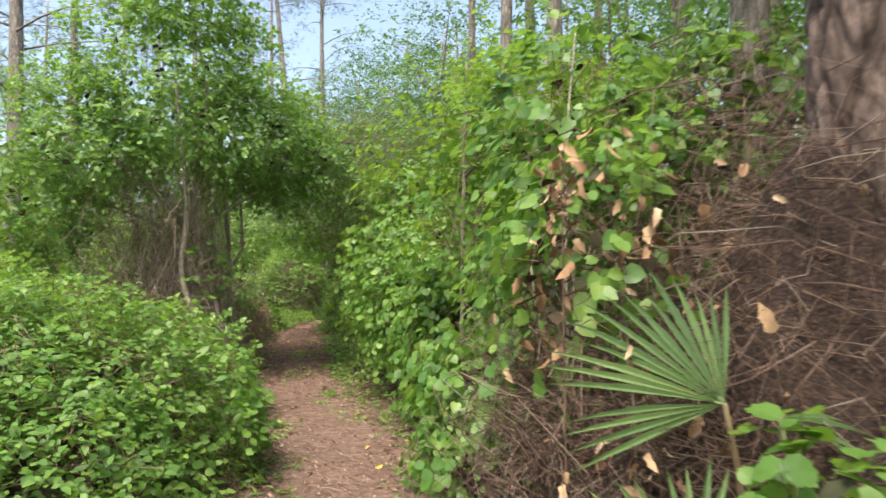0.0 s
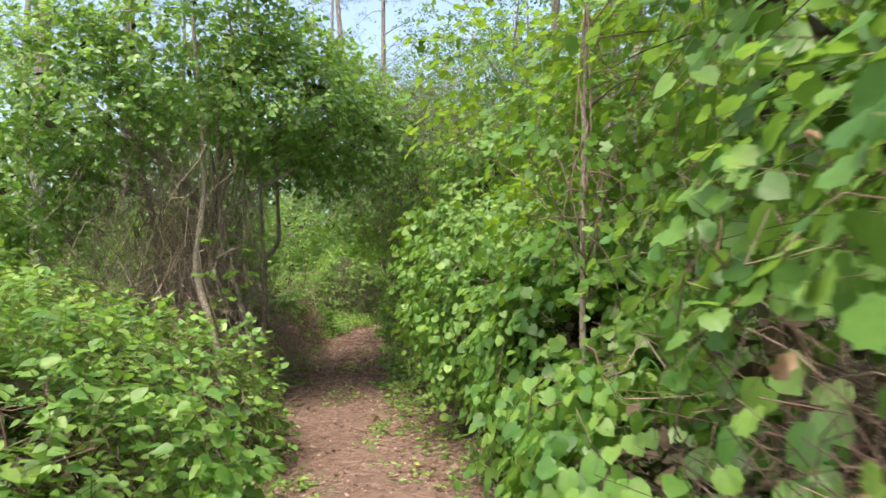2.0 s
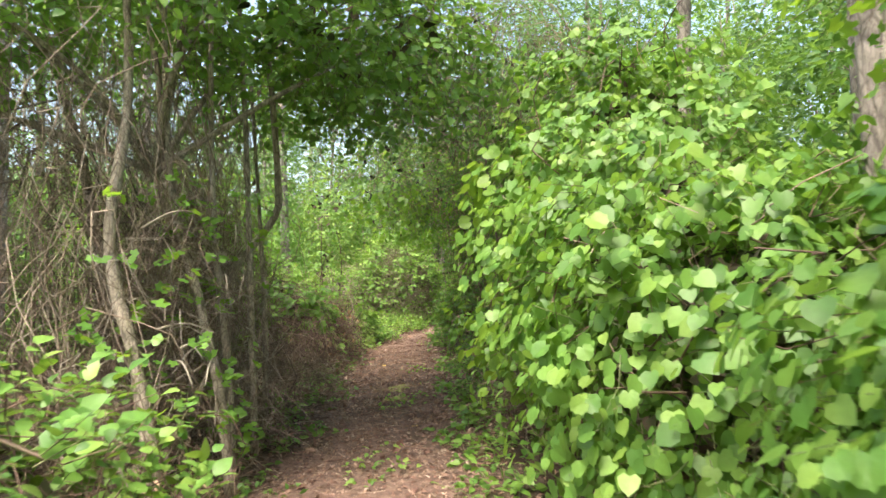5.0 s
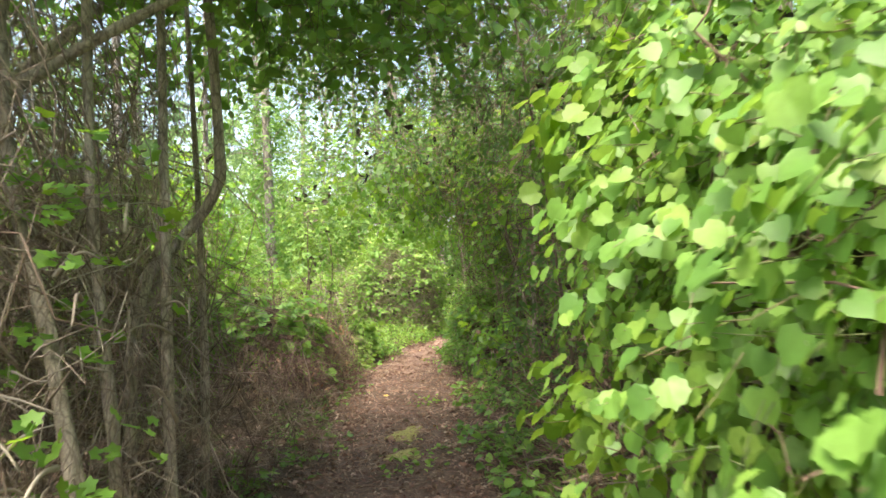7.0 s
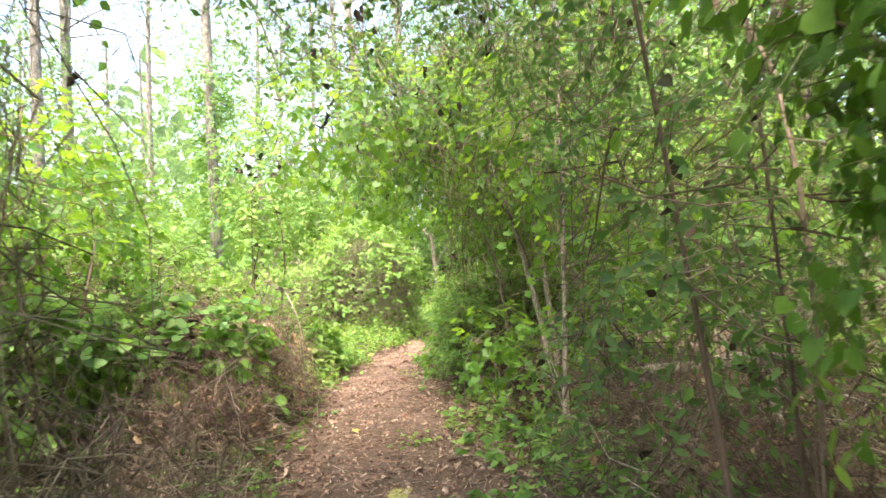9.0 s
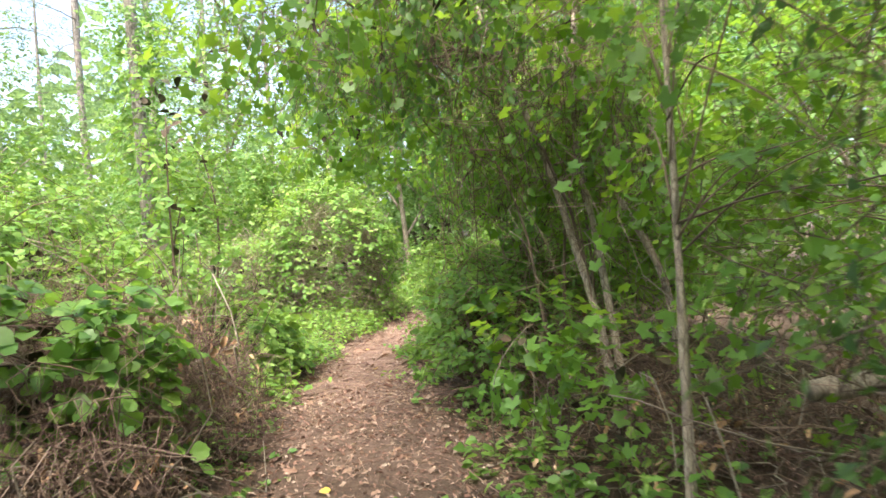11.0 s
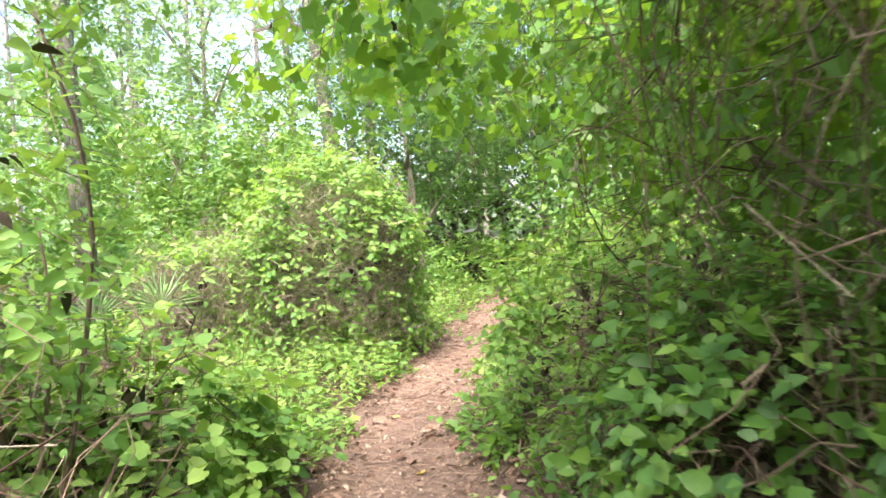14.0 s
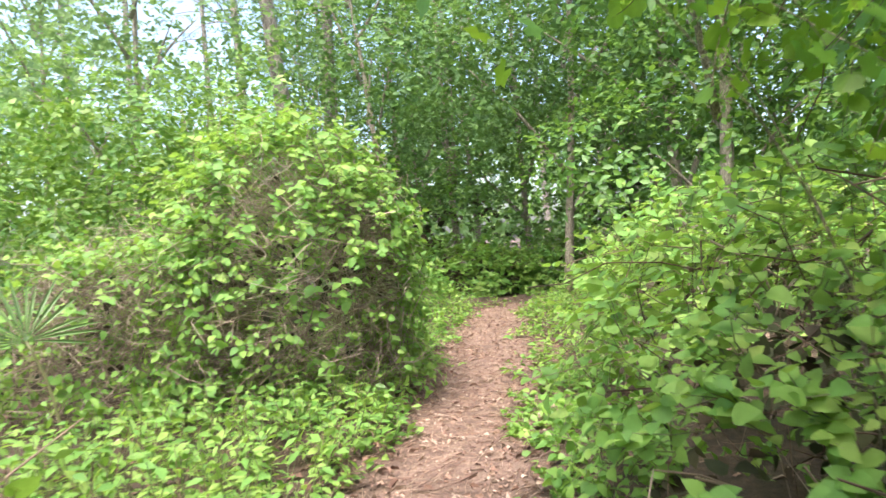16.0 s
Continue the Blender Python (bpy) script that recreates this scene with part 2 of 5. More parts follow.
def tuft_leaf(n=8):
    """A tuft of needles."""
    r = np.random.default_rng(3)
    v, f = [], []
    for i in range(n):
        d = unit(np.array((r.normal() * 0.55, 1.0 + r.normal() * 0.25, r.normal() * 0.55)))
        p = unit(np.cross(d, r.normal(size=3))) * 0.02
        b = len(v)
        v += [-p, p, d * r.uniform(0.7, 1.0)]
        f.append((b, b + 1, b + 2))
    return np.array(v), np.array(f, dtype=np.int32)


HEART = outline_leaf([(0.26, -0.08), (0.52, 0.20), (0.42, 0.62), (0.0, 1.0)], 0.16, 0.14, 0.05)
OVAL = outline_leaf([(0.10, 0.04), (0.27, 0.34), (0.20, 0.70), (0.0, 1.0)], 0.3, 0.2)
SIMPLE = outline_leaf([(0.05, 0.02), (0.24, 0.42), (0.0, 1.0)], 0.3, 0.15)
TOOTHED = outline_leaf([(0.14, 0.0), (0.37, 0.28), (0.26, 0.66), (0.0, 1.0)], 0.25, 0.2)
BLADE = (np.array([(0, 0, 0), (-0.28, 0.45, 0.06), (0.28, 0.45, 0.06), (0, 1, -0.12)], dtype=float), np.array([(0, 3, 1), (0, 2, 3)], dtype=np.int32))
STARLEAF = star_leaf()
FINEOVAL = outline_leaf([(0.08, 0.0), (0.24, 0.12), (0.34, 0.27), (0.36, 0.42), (0.30, 0.58), (0.21, 0.74), (0.10, 0.89), (0.0, 1.0)], 0.22, 0.2)
NEEDLES = tuft_leaf()
CURLED = outline_leaf([(0.06, 0.0), (0.26, 0.22), (0.19, 0.45), (0.27, 0.66), (0.12, 0.86), (0.0, 1.0)], 0.65, 0.6)


def fine_heart(teeth=9):
    """A grape leaf with a toothed edge and a raised, cupped blade."""
    pts = []
    for i in range(teeth + 1):
        u = i / teeth
        a = radians(-78 + 168 * u)
        r = (0.50 + 0.06 * math.sin(u * 3.1)) * (1.06 if i % 2 else 0.93)
        x, y = r * math.cos(a) * 1.0, 0.42 + r * math.sin(a) * (1.02 if a > 0 else 1.0)
        pts.append((x * (1 - 0.06 * max(0, math.sin(a)) ** 2), y))
    pts[-1] = (0.0, 1.02)
    ring = pts + [(-x, y) for x, y in reversed(pts[:-1])]
    v = [(0, 0.12, 0)]
    for s in (0.55, 1.0):
        for x, y in ring:
            v.append((x * s, 0.12 + (y - 0.12) * s, 0))
    v = np.array(v, dtype=float)
    v[:, 2] = 0.16 * np.abs(v[:, 0]) - 0.2 * np.maximum(v[:, 1] - 0.2, 0) ** 2 + 0.03 * np.sin(v[:, 0] * 11) * np.cos(v[:, 1] * 9)
    n = len(ring)
    f = []
    for i in range(n - 1):
        f.append((0, 1 + i, 2 + i))
        f += [(1 + i, 1 + n + i, 2 + n + i), (1 + i, 2 + n + i, 2 + i)]
    return v, np.array(f, dtype=np.int32)


FINEHEART = fine_heart()


def place(tmpl, pos, axis, normal, size):
    """Copies of a leaf shape, joined: at pos, growing along axis, facing normal."""
    y = unit(axis)
    x = unit(np.cross(y, normal))
    z = np.cross(x, y)
    v, f = tmpl
    s = np.broadcast_to(np.asarray(size, dtype=float).reshape(-1, 1, 1), (len(pos), 1, 1))
    w = pos[:, None, :] + s * (v[None, :, 0:1] * x[:, None] + v[None, :, 1:2] * y[:, None] + v[None, :, 2:3] * z[:, None])
    ff = f[None] + (np.arange(len(pos)) * len(v))[:, None, None]
    return w.reshape(-1, 3), ff.reshape(-1, f.shape[1])


def strands(paths, radii, sides=3):
    """Tapered tubes along many polylines at once: paths (n, k, 3), radii (n, k)."""
    n, k, _ = paths.shape
    tang = np.gradient(paths, axis=1)
    tang = unit(tang)
    ref = unit(RNG.normal(size=(n, 1, 3)) + 1e-3)
    a = unit(np.cross(tang, ref))
    b = np.cross(tang, a)
    ang = np.arange(sides) * 2 * np.pi / sides
    ring = a[:, :, None, :] * np.cos(ang)[None, None, :, None] + b[:, :, None, :] * np.sin(ang)[None, None, :, None]
    v = paths[:, :, None, :] + ring * radii[:, :, None, None]
    idx = np.arange(n * k * sides).reshape(n, k, sides)
    nxt = np.roll(idx, -1, axis=2)
    q = np.stack([idx[:, :-1], nxt[:, :-1], nxt[:, 1:], idx[:, 1:]], axis=-1).reshape(-1, 4)
    return v.reshape(-1, 3), q


def bent(start, end, k, wobble, sag=0.0):
    """Many wandering lines from start to end, k points each."""
    n = len(start)
    s = np.linspace(0, 1, k)[None, :, None]
    p = start[:, None] * (1 - s) + end[:, None] * s
    w = RNG.normal(size=(n, 3, 3)) * wobble
    p = p + w[:, 0:1] * np.sin(np.pi * s) + w[:, 1:2] * np.sin(2 * np.pi * s) * 0.6 + w[:, 2:3] * np.sin(3 * np.pi * s) * 0.35
    p[:, :, 2] -= sag * np.sin(np.pi * s[:, :, 0])
    return p


def tube(name, points, r0, r1, material, parent, label="", sides=9, knots=14, rough=0.06):
    """One trunk or limb: a rounded tube through a few points, tapered, with an uneven skin."""
    pts = np.array(points, dtype=float)
    d = np.r_[0, np.cumsum(np.linalg.norm(np.diff(pts, axis=0), axis=1))]
    u = np.linspace(0, d[-1], knots)
    if len(pts) > 2:
        t = u / d[-1] * (len(pts) - 1)
        i = np.clip(t.astype(int), 0, len(pts) - 2)
        fr = (t - i)[:, None]
        g = np.gradient(pts, axis=0)
        h = fr * fr * (3 - 2 * fr)
        line = pts[i] * (1 - fr) + pts[i + 1] * fr
        a0, a1 = pts[i] + g[i] * fr, pts[i + 1] - g[i + 1] * (1 - fr)
        line = 0.35 * line + 0.65 * (a0 * (1 - h) + a1 * h)
    else:
        line = pts[0] + (pts[1] - pts[0]) * (u / d[-1])[:, None]
    rad = np.r_[0.001, np.linspace(r0, r1, knots), 0.001]
    line = np.concatenate([line[:1], line, line[-1:]])
    v, q = strands(line[None], rad[None], sides)
    c = np.repeat(line, sides, axis=0)
    ph = RNG.uniform(0, 6, 3)
    k = 1 + rough * (np.sin(v[:, 2] * 9 + ph[0]) + np.sin(v[:, 0] * 40 + v[:, 1] * 33 + ph[1]) + np.sin(v[:, 2] * 23 + v[:, 0] * 30 + ph[2]))
    v = c + (v - c) * k[:, None]
    return part(name, mesh_of(name, v, q, material, True), parent, label)


# ---- the plan: edges of the trodden path ----
EDGE_Y = np.array([-30.0, -4, 0, 4.5, 6.5, 8.7, 10.6, 13, 15, 17, 18.8, 21, 23, 26, 28.6, 30.2, 40])
EDGE_L = np.array([3.0, 0.2, -0.6, -1.25, -1.75, -2.7, -3.0, -3.5, -3.95, -4.2, -4.25, -4.0, -3.77, -3.5, -3.0, -0.5, 15])
EDGE_R = np.array([4.4, 1.3, 0.5, -0.05, -0.35, -1.25, -1.65, -2.1, -2.38, -3.02, -3.38, -3.15, -2.74, -2.5, -1.9, 0.6, 16.5])


def edges(y):
    return np.interp(y, EDGE_Y, EDGE_L), np.interp(y, EDGE_Y, EDGE_R)


def ground_z(x, y):
    l, r = edges(y)
    mid, half = (l + r) / 2, (r - l) / 2
    off = np.clip(np.abs(x - mid) / half, 0, 3)
    z = 0.05 * np.clip(off - 0.8, 0, 1) + 0.03 * np.sin(x * 1.3 + 0.7) * np.sin(y * 0.9) + 0.012 * np.sin(x * 5.1 + y * 3.7) + 0.008 * np.sin(x * 9.1 - y * 7.3)
    return z - 0.015


def clear(p, head=2.05, margin=0.0):
    """Which points stay out of the walked corridor."""
    l, r = edges(p[:, 1])
    low = p[:, 2] < head
    near = (p[:, 0] > l + 0.08 - margin) & (p[:, 0] < r - 0.08 + margin)
    grow = p[:, 2] < 0.3
    inner = (p[:, 0] > l + 0.25) & (p[:, 0] < r - 0.25)
    return ~(low & near & ~(grow & ~inner))


def lumps(d, rng, freq=3.0):
    out = 0
    for i in range(5):
        k = rng.normal(size=3) * freq * (1 + 0.6 * i)
        out = out + np.sin(d @ k + rng.uniform(0, 6)) / (1 + 0.5 * i)
    return out / 2.2


def shell(blobs, n, rng, depth=0.35, lump=0.18, head=2.05, margin=0.0, low=0.04, gaps=0.0, skirt=0.0):
    """Places and outward ways over lumpy rounded masses (centre, radii); those inside another mass are left out."""
    size = np.array([(r[0] * r[1] + r[0] * r[2] + r[1] * r[2]) for _, r in blobs])
    P, O = [], []
    for (c, r), m in zip(blobs, (size / size.sum() * n * 1.5).astype(int)):
        c, r = np.array(c, dtype=float), np.array(r, dtype=float)
        d = unit(rng.normal(size=(m, 3)))
        k = (1 + lump * lumps(d, rng)) * (1 - depth * rng.random(m) ** 1.4)
        P.append(c + d * r * k[:, None])
        O.append(unit(d / r))
    P, O = np.concatenate(P), np.concatenate(O)
    keep = (P[:, 2] > ground_z(P[:, 0], P[:, 1]) + low) & clear(P, head, margin)
    for c, r in blobs:
        keep &= (((P - np.array(c)) / np.array(r)) ** 2).sum(axis=1) > 0.36
    if skirt:
        keep &= (P[:, 2] > skirt * (0.75 + 0.5 * rng.random(len(P)))) | (rng.random(len(P)) < 0.2)
    if gaps:
        keep &= lumps(P, rng, 2.6) + 0.35 * lumps(P, rng, 7.0) > -1.0 + gaps * 1.6
    P, O = P[keep], O[keep]
    pick = rng.permutation(len(P))[:n]
    return P[pick], O[pick]


def spray_leaves(P, O, count, length, rng, hang=0.0, rise=0.3, wild=0.55, facing=0.6):
    """Leaves set alternately along short shoots: places, axes, normals; and the shoots' ends."""
    n = len(P)
    way = unit(O * 0.7 + UP * rise + rng.normal(size=(n, 3)) * wild)
    perp = unit(np.cross(way, UP + 0.01))
    L = length * rng.uniform(0.6, 1.3, n)
    j = np.arange(count)
    s = (j + 0.6) / count
    pos = P[:, None] + way[:, None] * (L[:, None] * s)[:, :, None]
    pos[:, :, 2] -= (L[:, None] * s ** 2) * (0.25 + 0.5 * hang)
    side = np.where(j % 2, 1.0, -1.0)[None, :, None]
    axis = way[:, None] * 0.5 + perp[:, None] * side * 0.85 + rng.normal(size=(n, count, 3)) * 0.35
    axis = unit(axis) * (1 - hang) - UP * hang
    norm = UP * (1 - hang * 0.8) * 0.8 + O[:, None] * (facing + hang) + rng.normal(size=(n, count, 3)) * 0.32
    tip = P + way * L[:, None]
    tip[:, 2] -= L * (0.25 + 0.5 * hang)
    return pos.reshape(-1, 3), axis.reshape(-1, 3), norm.reshape(-1, 3), tip


# ---- the ground ----
def spaced(*runs):
    out = [np.arange(a, b, s) for a, b, s in runs]
    return np.concatenate(out + [np.array([runs[-1][1]])])


def build_ground():
    xs = spaced((-600, -60, 60), (-60, -16, 4), (-16, -6, 0.8), (-6, 2.0, 0.11), (2.0, 10, 0.8), (10, 60, 5), (60, 600, 60))
    ys = spaced((-600, -40, 60), (-40, -4, 4), (-4, 1, 0.5), (1, 30, 0.14), (30, 40, 1), (40, 80, 5), (80, 600, 60))
    X, Y = np.meshgrid(xs, ys)
    Z = ground_z(X, Y)
    v = np.stack([X, Y, Z], axis=-1).reshape(-1, 3)
    nx, ny = len(xs), len(ys)
    i = np.arange(nx * ny).reshape(ny, nx)
    q = np.stack([i[:-1, :-1], i[:-1, 1:], i[1:, 1:], i[1:, :-1]], axis=-1).reshape(-1, 4)
    m, nt, bsdf = fresh("forest_soil")
    me = mesh_of("ground", v, q, m, True)
    l, r = edges(v[:, 1])
    wear_and_shade = 1 - np.clip((np.abs(v[:, 0] - (l + r) / 2) - (r - l) / 2 + 0.18) / 0.45, 0, 1)
    # ground darker under the closing trees: deeper litter, with their shade painted in
    wear_and_shade = wear_and_shade * (1 - 0.62 * np.clip(1 - np.abs(v[:, 1] - 13.4) / 4.2, 0, 0.7) / 0.7)
    att = me.attributes.new("wear_and_shade", "FLOAT", "POINT")
    att.data.foreach_set("value", wear_and_shade.astype(np.float32))
    a = nt.nodes.new("ShaderNodeAttribute")
    a.attribute_name = "wear_and_shade"
    geo = nt.nodes.new("ShaderNodeNewGeometry")
    big = node(nt, "ShaderNodeTexNoise", Scale=1.6, Detail=5.0)
    mid = node(nt, "ShaderNodeTexNoise", Scale=14.0, Detail=6.0, Roughness=0.7)
    fine = node(nt, "ShaderNodeTexNoise", Scale=90.0, Detail=4.0, Roughness=0.75)
    for n in (big, mid, fine):
        nt.links.new(geo.outputs["Position"], n.inputs["Vector"])
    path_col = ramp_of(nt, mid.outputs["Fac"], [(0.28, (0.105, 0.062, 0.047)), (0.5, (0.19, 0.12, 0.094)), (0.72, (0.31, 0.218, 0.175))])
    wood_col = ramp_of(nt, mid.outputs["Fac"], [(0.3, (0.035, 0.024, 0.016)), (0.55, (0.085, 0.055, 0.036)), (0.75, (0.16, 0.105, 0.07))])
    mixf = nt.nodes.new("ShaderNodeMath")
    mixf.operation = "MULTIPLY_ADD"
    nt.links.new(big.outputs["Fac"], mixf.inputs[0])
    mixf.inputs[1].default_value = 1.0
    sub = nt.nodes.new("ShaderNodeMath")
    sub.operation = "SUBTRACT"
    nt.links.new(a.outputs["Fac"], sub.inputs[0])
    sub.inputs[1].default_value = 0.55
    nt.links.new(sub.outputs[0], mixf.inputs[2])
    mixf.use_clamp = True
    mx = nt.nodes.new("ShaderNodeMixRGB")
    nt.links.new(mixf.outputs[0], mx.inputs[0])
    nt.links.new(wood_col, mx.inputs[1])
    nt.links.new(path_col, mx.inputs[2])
    gr = nt.nodes.new("ShaderNodeMixRGB")
    gr.blend_type = "MULTIPLY"
    gr.inputs[0].default_value = 0.7
    nt.links.new(mx.outputs[0], gr.inputs[1])
    nt.links.new(ramp_of(nt, fine.outputs["Fac"], [(0.35, (0.45, 0.42, 0.4)), (0.62, (1.15, 1.12, 1.1))]), gr.inputs[2])
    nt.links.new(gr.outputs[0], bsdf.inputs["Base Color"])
    bsdf.inputs["Roughness"].default_value = 0.95
    b1 = node(nt, "ShaderNodeBump", Strength=0.8, Distance=0.03)
    nt.links.new(mid.outputs["Fac"], b1.inputs["Height"])
    b2 = node(nt, "ShaderNodeBump", Strength=0.9, Distance=0.012)
    nt.links.new(fine.outputs["Fac"], b2.inputs["Height"])
    nt.links.new(b1.outputs["Normal"], b2.inputs["Normal"])
    nt.links.new(b2.outputs["Normal"], bsdf.inputs["Normal"])
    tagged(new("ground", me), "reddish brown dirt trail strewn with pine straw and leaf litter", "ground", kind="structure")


build_ground()


# ---- plants ----
def leaf_part(name, tmpl, mat, pos, axis, norm, size, owner, label=""):
    v, f = place(tmpl, pos, axis, norm, size)
    return part(name, mesh_of(name, v, f, mat, True), owner, label, "stuff")


LEAF_MESHES = {}


def single_leaves(tmpl, mat, pos, axis, norm, size, owner):
    """Leaves that can be told apart one by one, each an object on one shared mesh."""
    key = (id(tmpl), mat.name)
    if key not in LEAF_MESHES:
        LEAF_MESHES[key] = mesh_of("leaf", tmpl[0], tmpl[1], mat, True)
    y = unit(axis)
    x = unit(np.cross(y, norm))
    z = np.cross(x, y)
    for i in range(len(pos)):
        ob = new("leaf", LEAF_MESHES[key])
        ob.parent = owner
        s = float(size[i])
        m = Matrix(((x[i, 0] * s, y[i, 0] * s, z[i, 0] * s, pos[i, 0]), (x[i, 1] * s, y[i, 1] * s, z[i, 1] * s, pos[i, 1]),
                    (x[i, 2] * s, y[i, 2] * s, z[i, 2] * s, pos[i, 2]), (0, 0, 0, 1)))
        ob.matrix_basis = Matrix.Translation(-Vector(owner.location)) @ m


def strand_part(name, paths, radii, mat, owner, label="", sides=3, kind="stuff"):
    v, q = strands(paths, radii, sides)
    return part(name, mesh_of(name, v, q, mat, True), owner, label, kind)


def tangle(owner, blobs, n, mat, r=0.004, reach=0.5, rng=None, up=0.2, name="dead_vine_tangle", label="", head=2.05, k=6, curl=0.18):
    """Dead vines and twigs criss-crossing inside rounded masses."""
    rng = rng or RNG
    P, O = shell(blobs, n, rng, 0.75, 0.12, head)
    E = P + unit(rng.normal(size=P.shape) + UP * up - O * 0.2) * (reach * rng.uniform(0.4, 1.3, len(P)))[:, None]
    E[:, 2] = np.maximum(E[:, 2], ground_z(E[:, 0], E[:, 1]) + 0.01)
    ok = clear(E, head)
    paths = bent(P[ok], E[ok], k, reach * curl)
    rad = (r * rng.uniform(0.5, 1.6, len(paths)))[:, None] * np.linspace(1.0, 0.5, k)[None]
    return strand_part(name, paths, rad, mat, owner, label)


def plant(name, label, category, base, blobs, n, tmpl, mat, size, count=7, length=0.3, hang=0.0, rise=0.3, seed=1, depth=0.35, lump=0.18,
          stems=8, stem_r=0.012, stem_mat=None, twigs=0, twig_mat=None, single=0, fine=None, stretch=None, head=2.05, group="", wild=0.55, shoots=True, margin=0.0, gaps=0.3, skirt=0.0, inner=0.16):
    """A shrub, vine or crown: rounded masses of leafy shoots on stems that rise from its foot."""
    rng = np.random.default_rng(seed)
    z0 = float(ground_z(np.array(base[0]), np.array(base[1])))
    ob = thing(name, (base[0], base[1], z0), label, category, group)
    P, O = shell(blobs, n, rng, depth, lump, head, margin, gaps=gaps, skirt=skirt)
    pos, axis, norm, tip = spray_leaves(P, O, count, length, rng, hang, rise, wild)
    ok = clear(pos, head, -0.05) & (pos[:, 2] > ground_z(pos[:, 0], pos[:, 1]) + 0.02)
    pos, axis, norm = pos[ok], axis[ok], norm[ok]
    sz = size * rng.uniform(0.55, 1.25, len(pos))
    if single:
        l, r = edges(pos[:, 1])
        off = np.maximum(l - pos[:, 0], pos[:, 0] - r)
        if stretch:
            off = off + 50 * ((pos[:, 1] < stretch[0]) | (pos[:, 1] > stretch[1]))
        order = np.argsort(off)
        one, rest = order[:single], order[single:]
        single_leaves(fine or tmpl, mat, pos[one], axis[one], norm[one], sz[one], ob)
        pos, axis, norm, sz = pos[rest], axis[rest], norm[rest], sz[rest]
    leaf_part("foliage", tmpl, mat, pos, axis, norm, sz, ob)
    if shoots:
        paths = bent(P, tip, 3, 0.015)
        ok = clear(tip, head)
        strand_part("shoot_growth", paths[ok], np.full((ok.sum(), 3), 0.0022) * np.linspace(1.2, 0.5, 3), stem_mat or GREENSTEM, ob)
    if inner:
        # old inner leaves, coloured near black to put deep shade inside the masses
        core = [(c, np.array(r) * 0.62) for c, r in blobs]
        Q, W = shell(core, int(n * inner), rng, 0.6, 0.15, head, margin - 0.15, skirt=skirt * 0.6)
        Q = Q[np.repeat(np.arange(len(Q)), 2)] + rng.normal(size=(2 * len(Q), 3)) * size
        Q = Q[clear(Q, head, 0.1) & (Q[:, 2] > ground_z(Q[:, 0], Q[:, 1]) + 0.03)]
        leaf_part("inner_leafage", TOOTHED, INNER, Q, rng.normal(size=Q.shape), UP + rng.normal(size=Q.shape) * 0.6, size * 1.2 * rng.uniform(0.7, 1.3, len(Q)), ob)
    for i in range(stems):
        c, r = blobs[i % len(blobs)]
        end = np.array(c) + rng.normal(size=3) * np.array(r) * 0.35
        if not clear(end[None], head)[0]:
            continue
        foot = np.array((base[0] + rng.normal() * 0.14, base[1] + rng.normal() * 0.14, z0 - 0.05))
        mid = foot * 0.75 + end * 0.25 + rng.normal(size=3) * 0.1
        mid[2] = end[2] * 0.62
        mid[2] = max(mid[2], z0 + 0.1)
        tube("stem", [foot, mid, end], stem_r * rng.uniform(0.7, 1.2), stem_r * 0.4, stem_mat or GREYBARK, ob, sides=6, knots=9)
    if twigs:
        tangle(ob, blobs, twigs, twig_mat or TANGLE, 0.0035, 0.5, rng, name="brushwood")
    return ob


# grape and bramble mounds beside the start of the trail
plant("grapevine_mound", "low rounded mound of light green grapevine beside the dirt trail", "bush", (-2.7, 4.9), [((-2.75, 4.9, 0.3), (1.3, 1.2, 0.93)), ((-2.45, 4.1, 0.1), (1.12, 0.9, 0.65)), ((-3.5, 5.4, 0.5), (0.9, 0.9, 0.85))], 4600, TOOTHED, GRAPE, 0.06,
      6, 0.3, 0.15, wild=0.8, lump=0.26, seed=11, single=240, fine=FINEHEART, stretch=(3.6, 6.2), twigs=700, stems=9)
plant("bramble_bush", "leafy bramble bush with toothed leaves and brown canes", "bush", (-3.2, 7.0), [((-2.95, 7.0, 0.3), (1.0, 1.1, 0.72)), ((-3.9, 7.0, 0.5), (0.9, 0.9, 0.85)), ((-4.6, 7.9, 0.5), (0.9, 0.8, 0.8))], 2100, TOOTHED, BRAMBLE, 0.072,
      6, 0.3, 0.1, gaps=0.45, seed=12, single=150, fine=FINEOVAL, stretch=(6.2, 8.4), twigs=800, stems=9)
plant("bramble_bush", "wide bramble thicket spreading over the forest floor", "bush", (-5.3, 5.8), [((-5.3, 5.9, 0.35), (1.5, 2.0, 1.0)), ((-4.2, 3.6, 0.2), (1.3, 1.2, 0.9))], 2400, TOOTHED, BRAMBLE, 0.085,
      6, 0.3, 0.1, seed=13, twigs=400, stems=9)
plant("bramble_bush", "tall light green bramble thicket under open pines", "bush", (-6.6, 9.4), [((-6.5, 8.6, 0.9), (1.7, 1.9, 1.35)), ((-8.5, 10.4, 0.8), (1.8, 2.2, 1.4)), ((-5.6, 7.4, 0.6), (1.1, 1.1, 1.05))], 2600, TOOTHED, HERB, 0.1,
      6, 0.35, seed=14, twigs=200, stems=8)


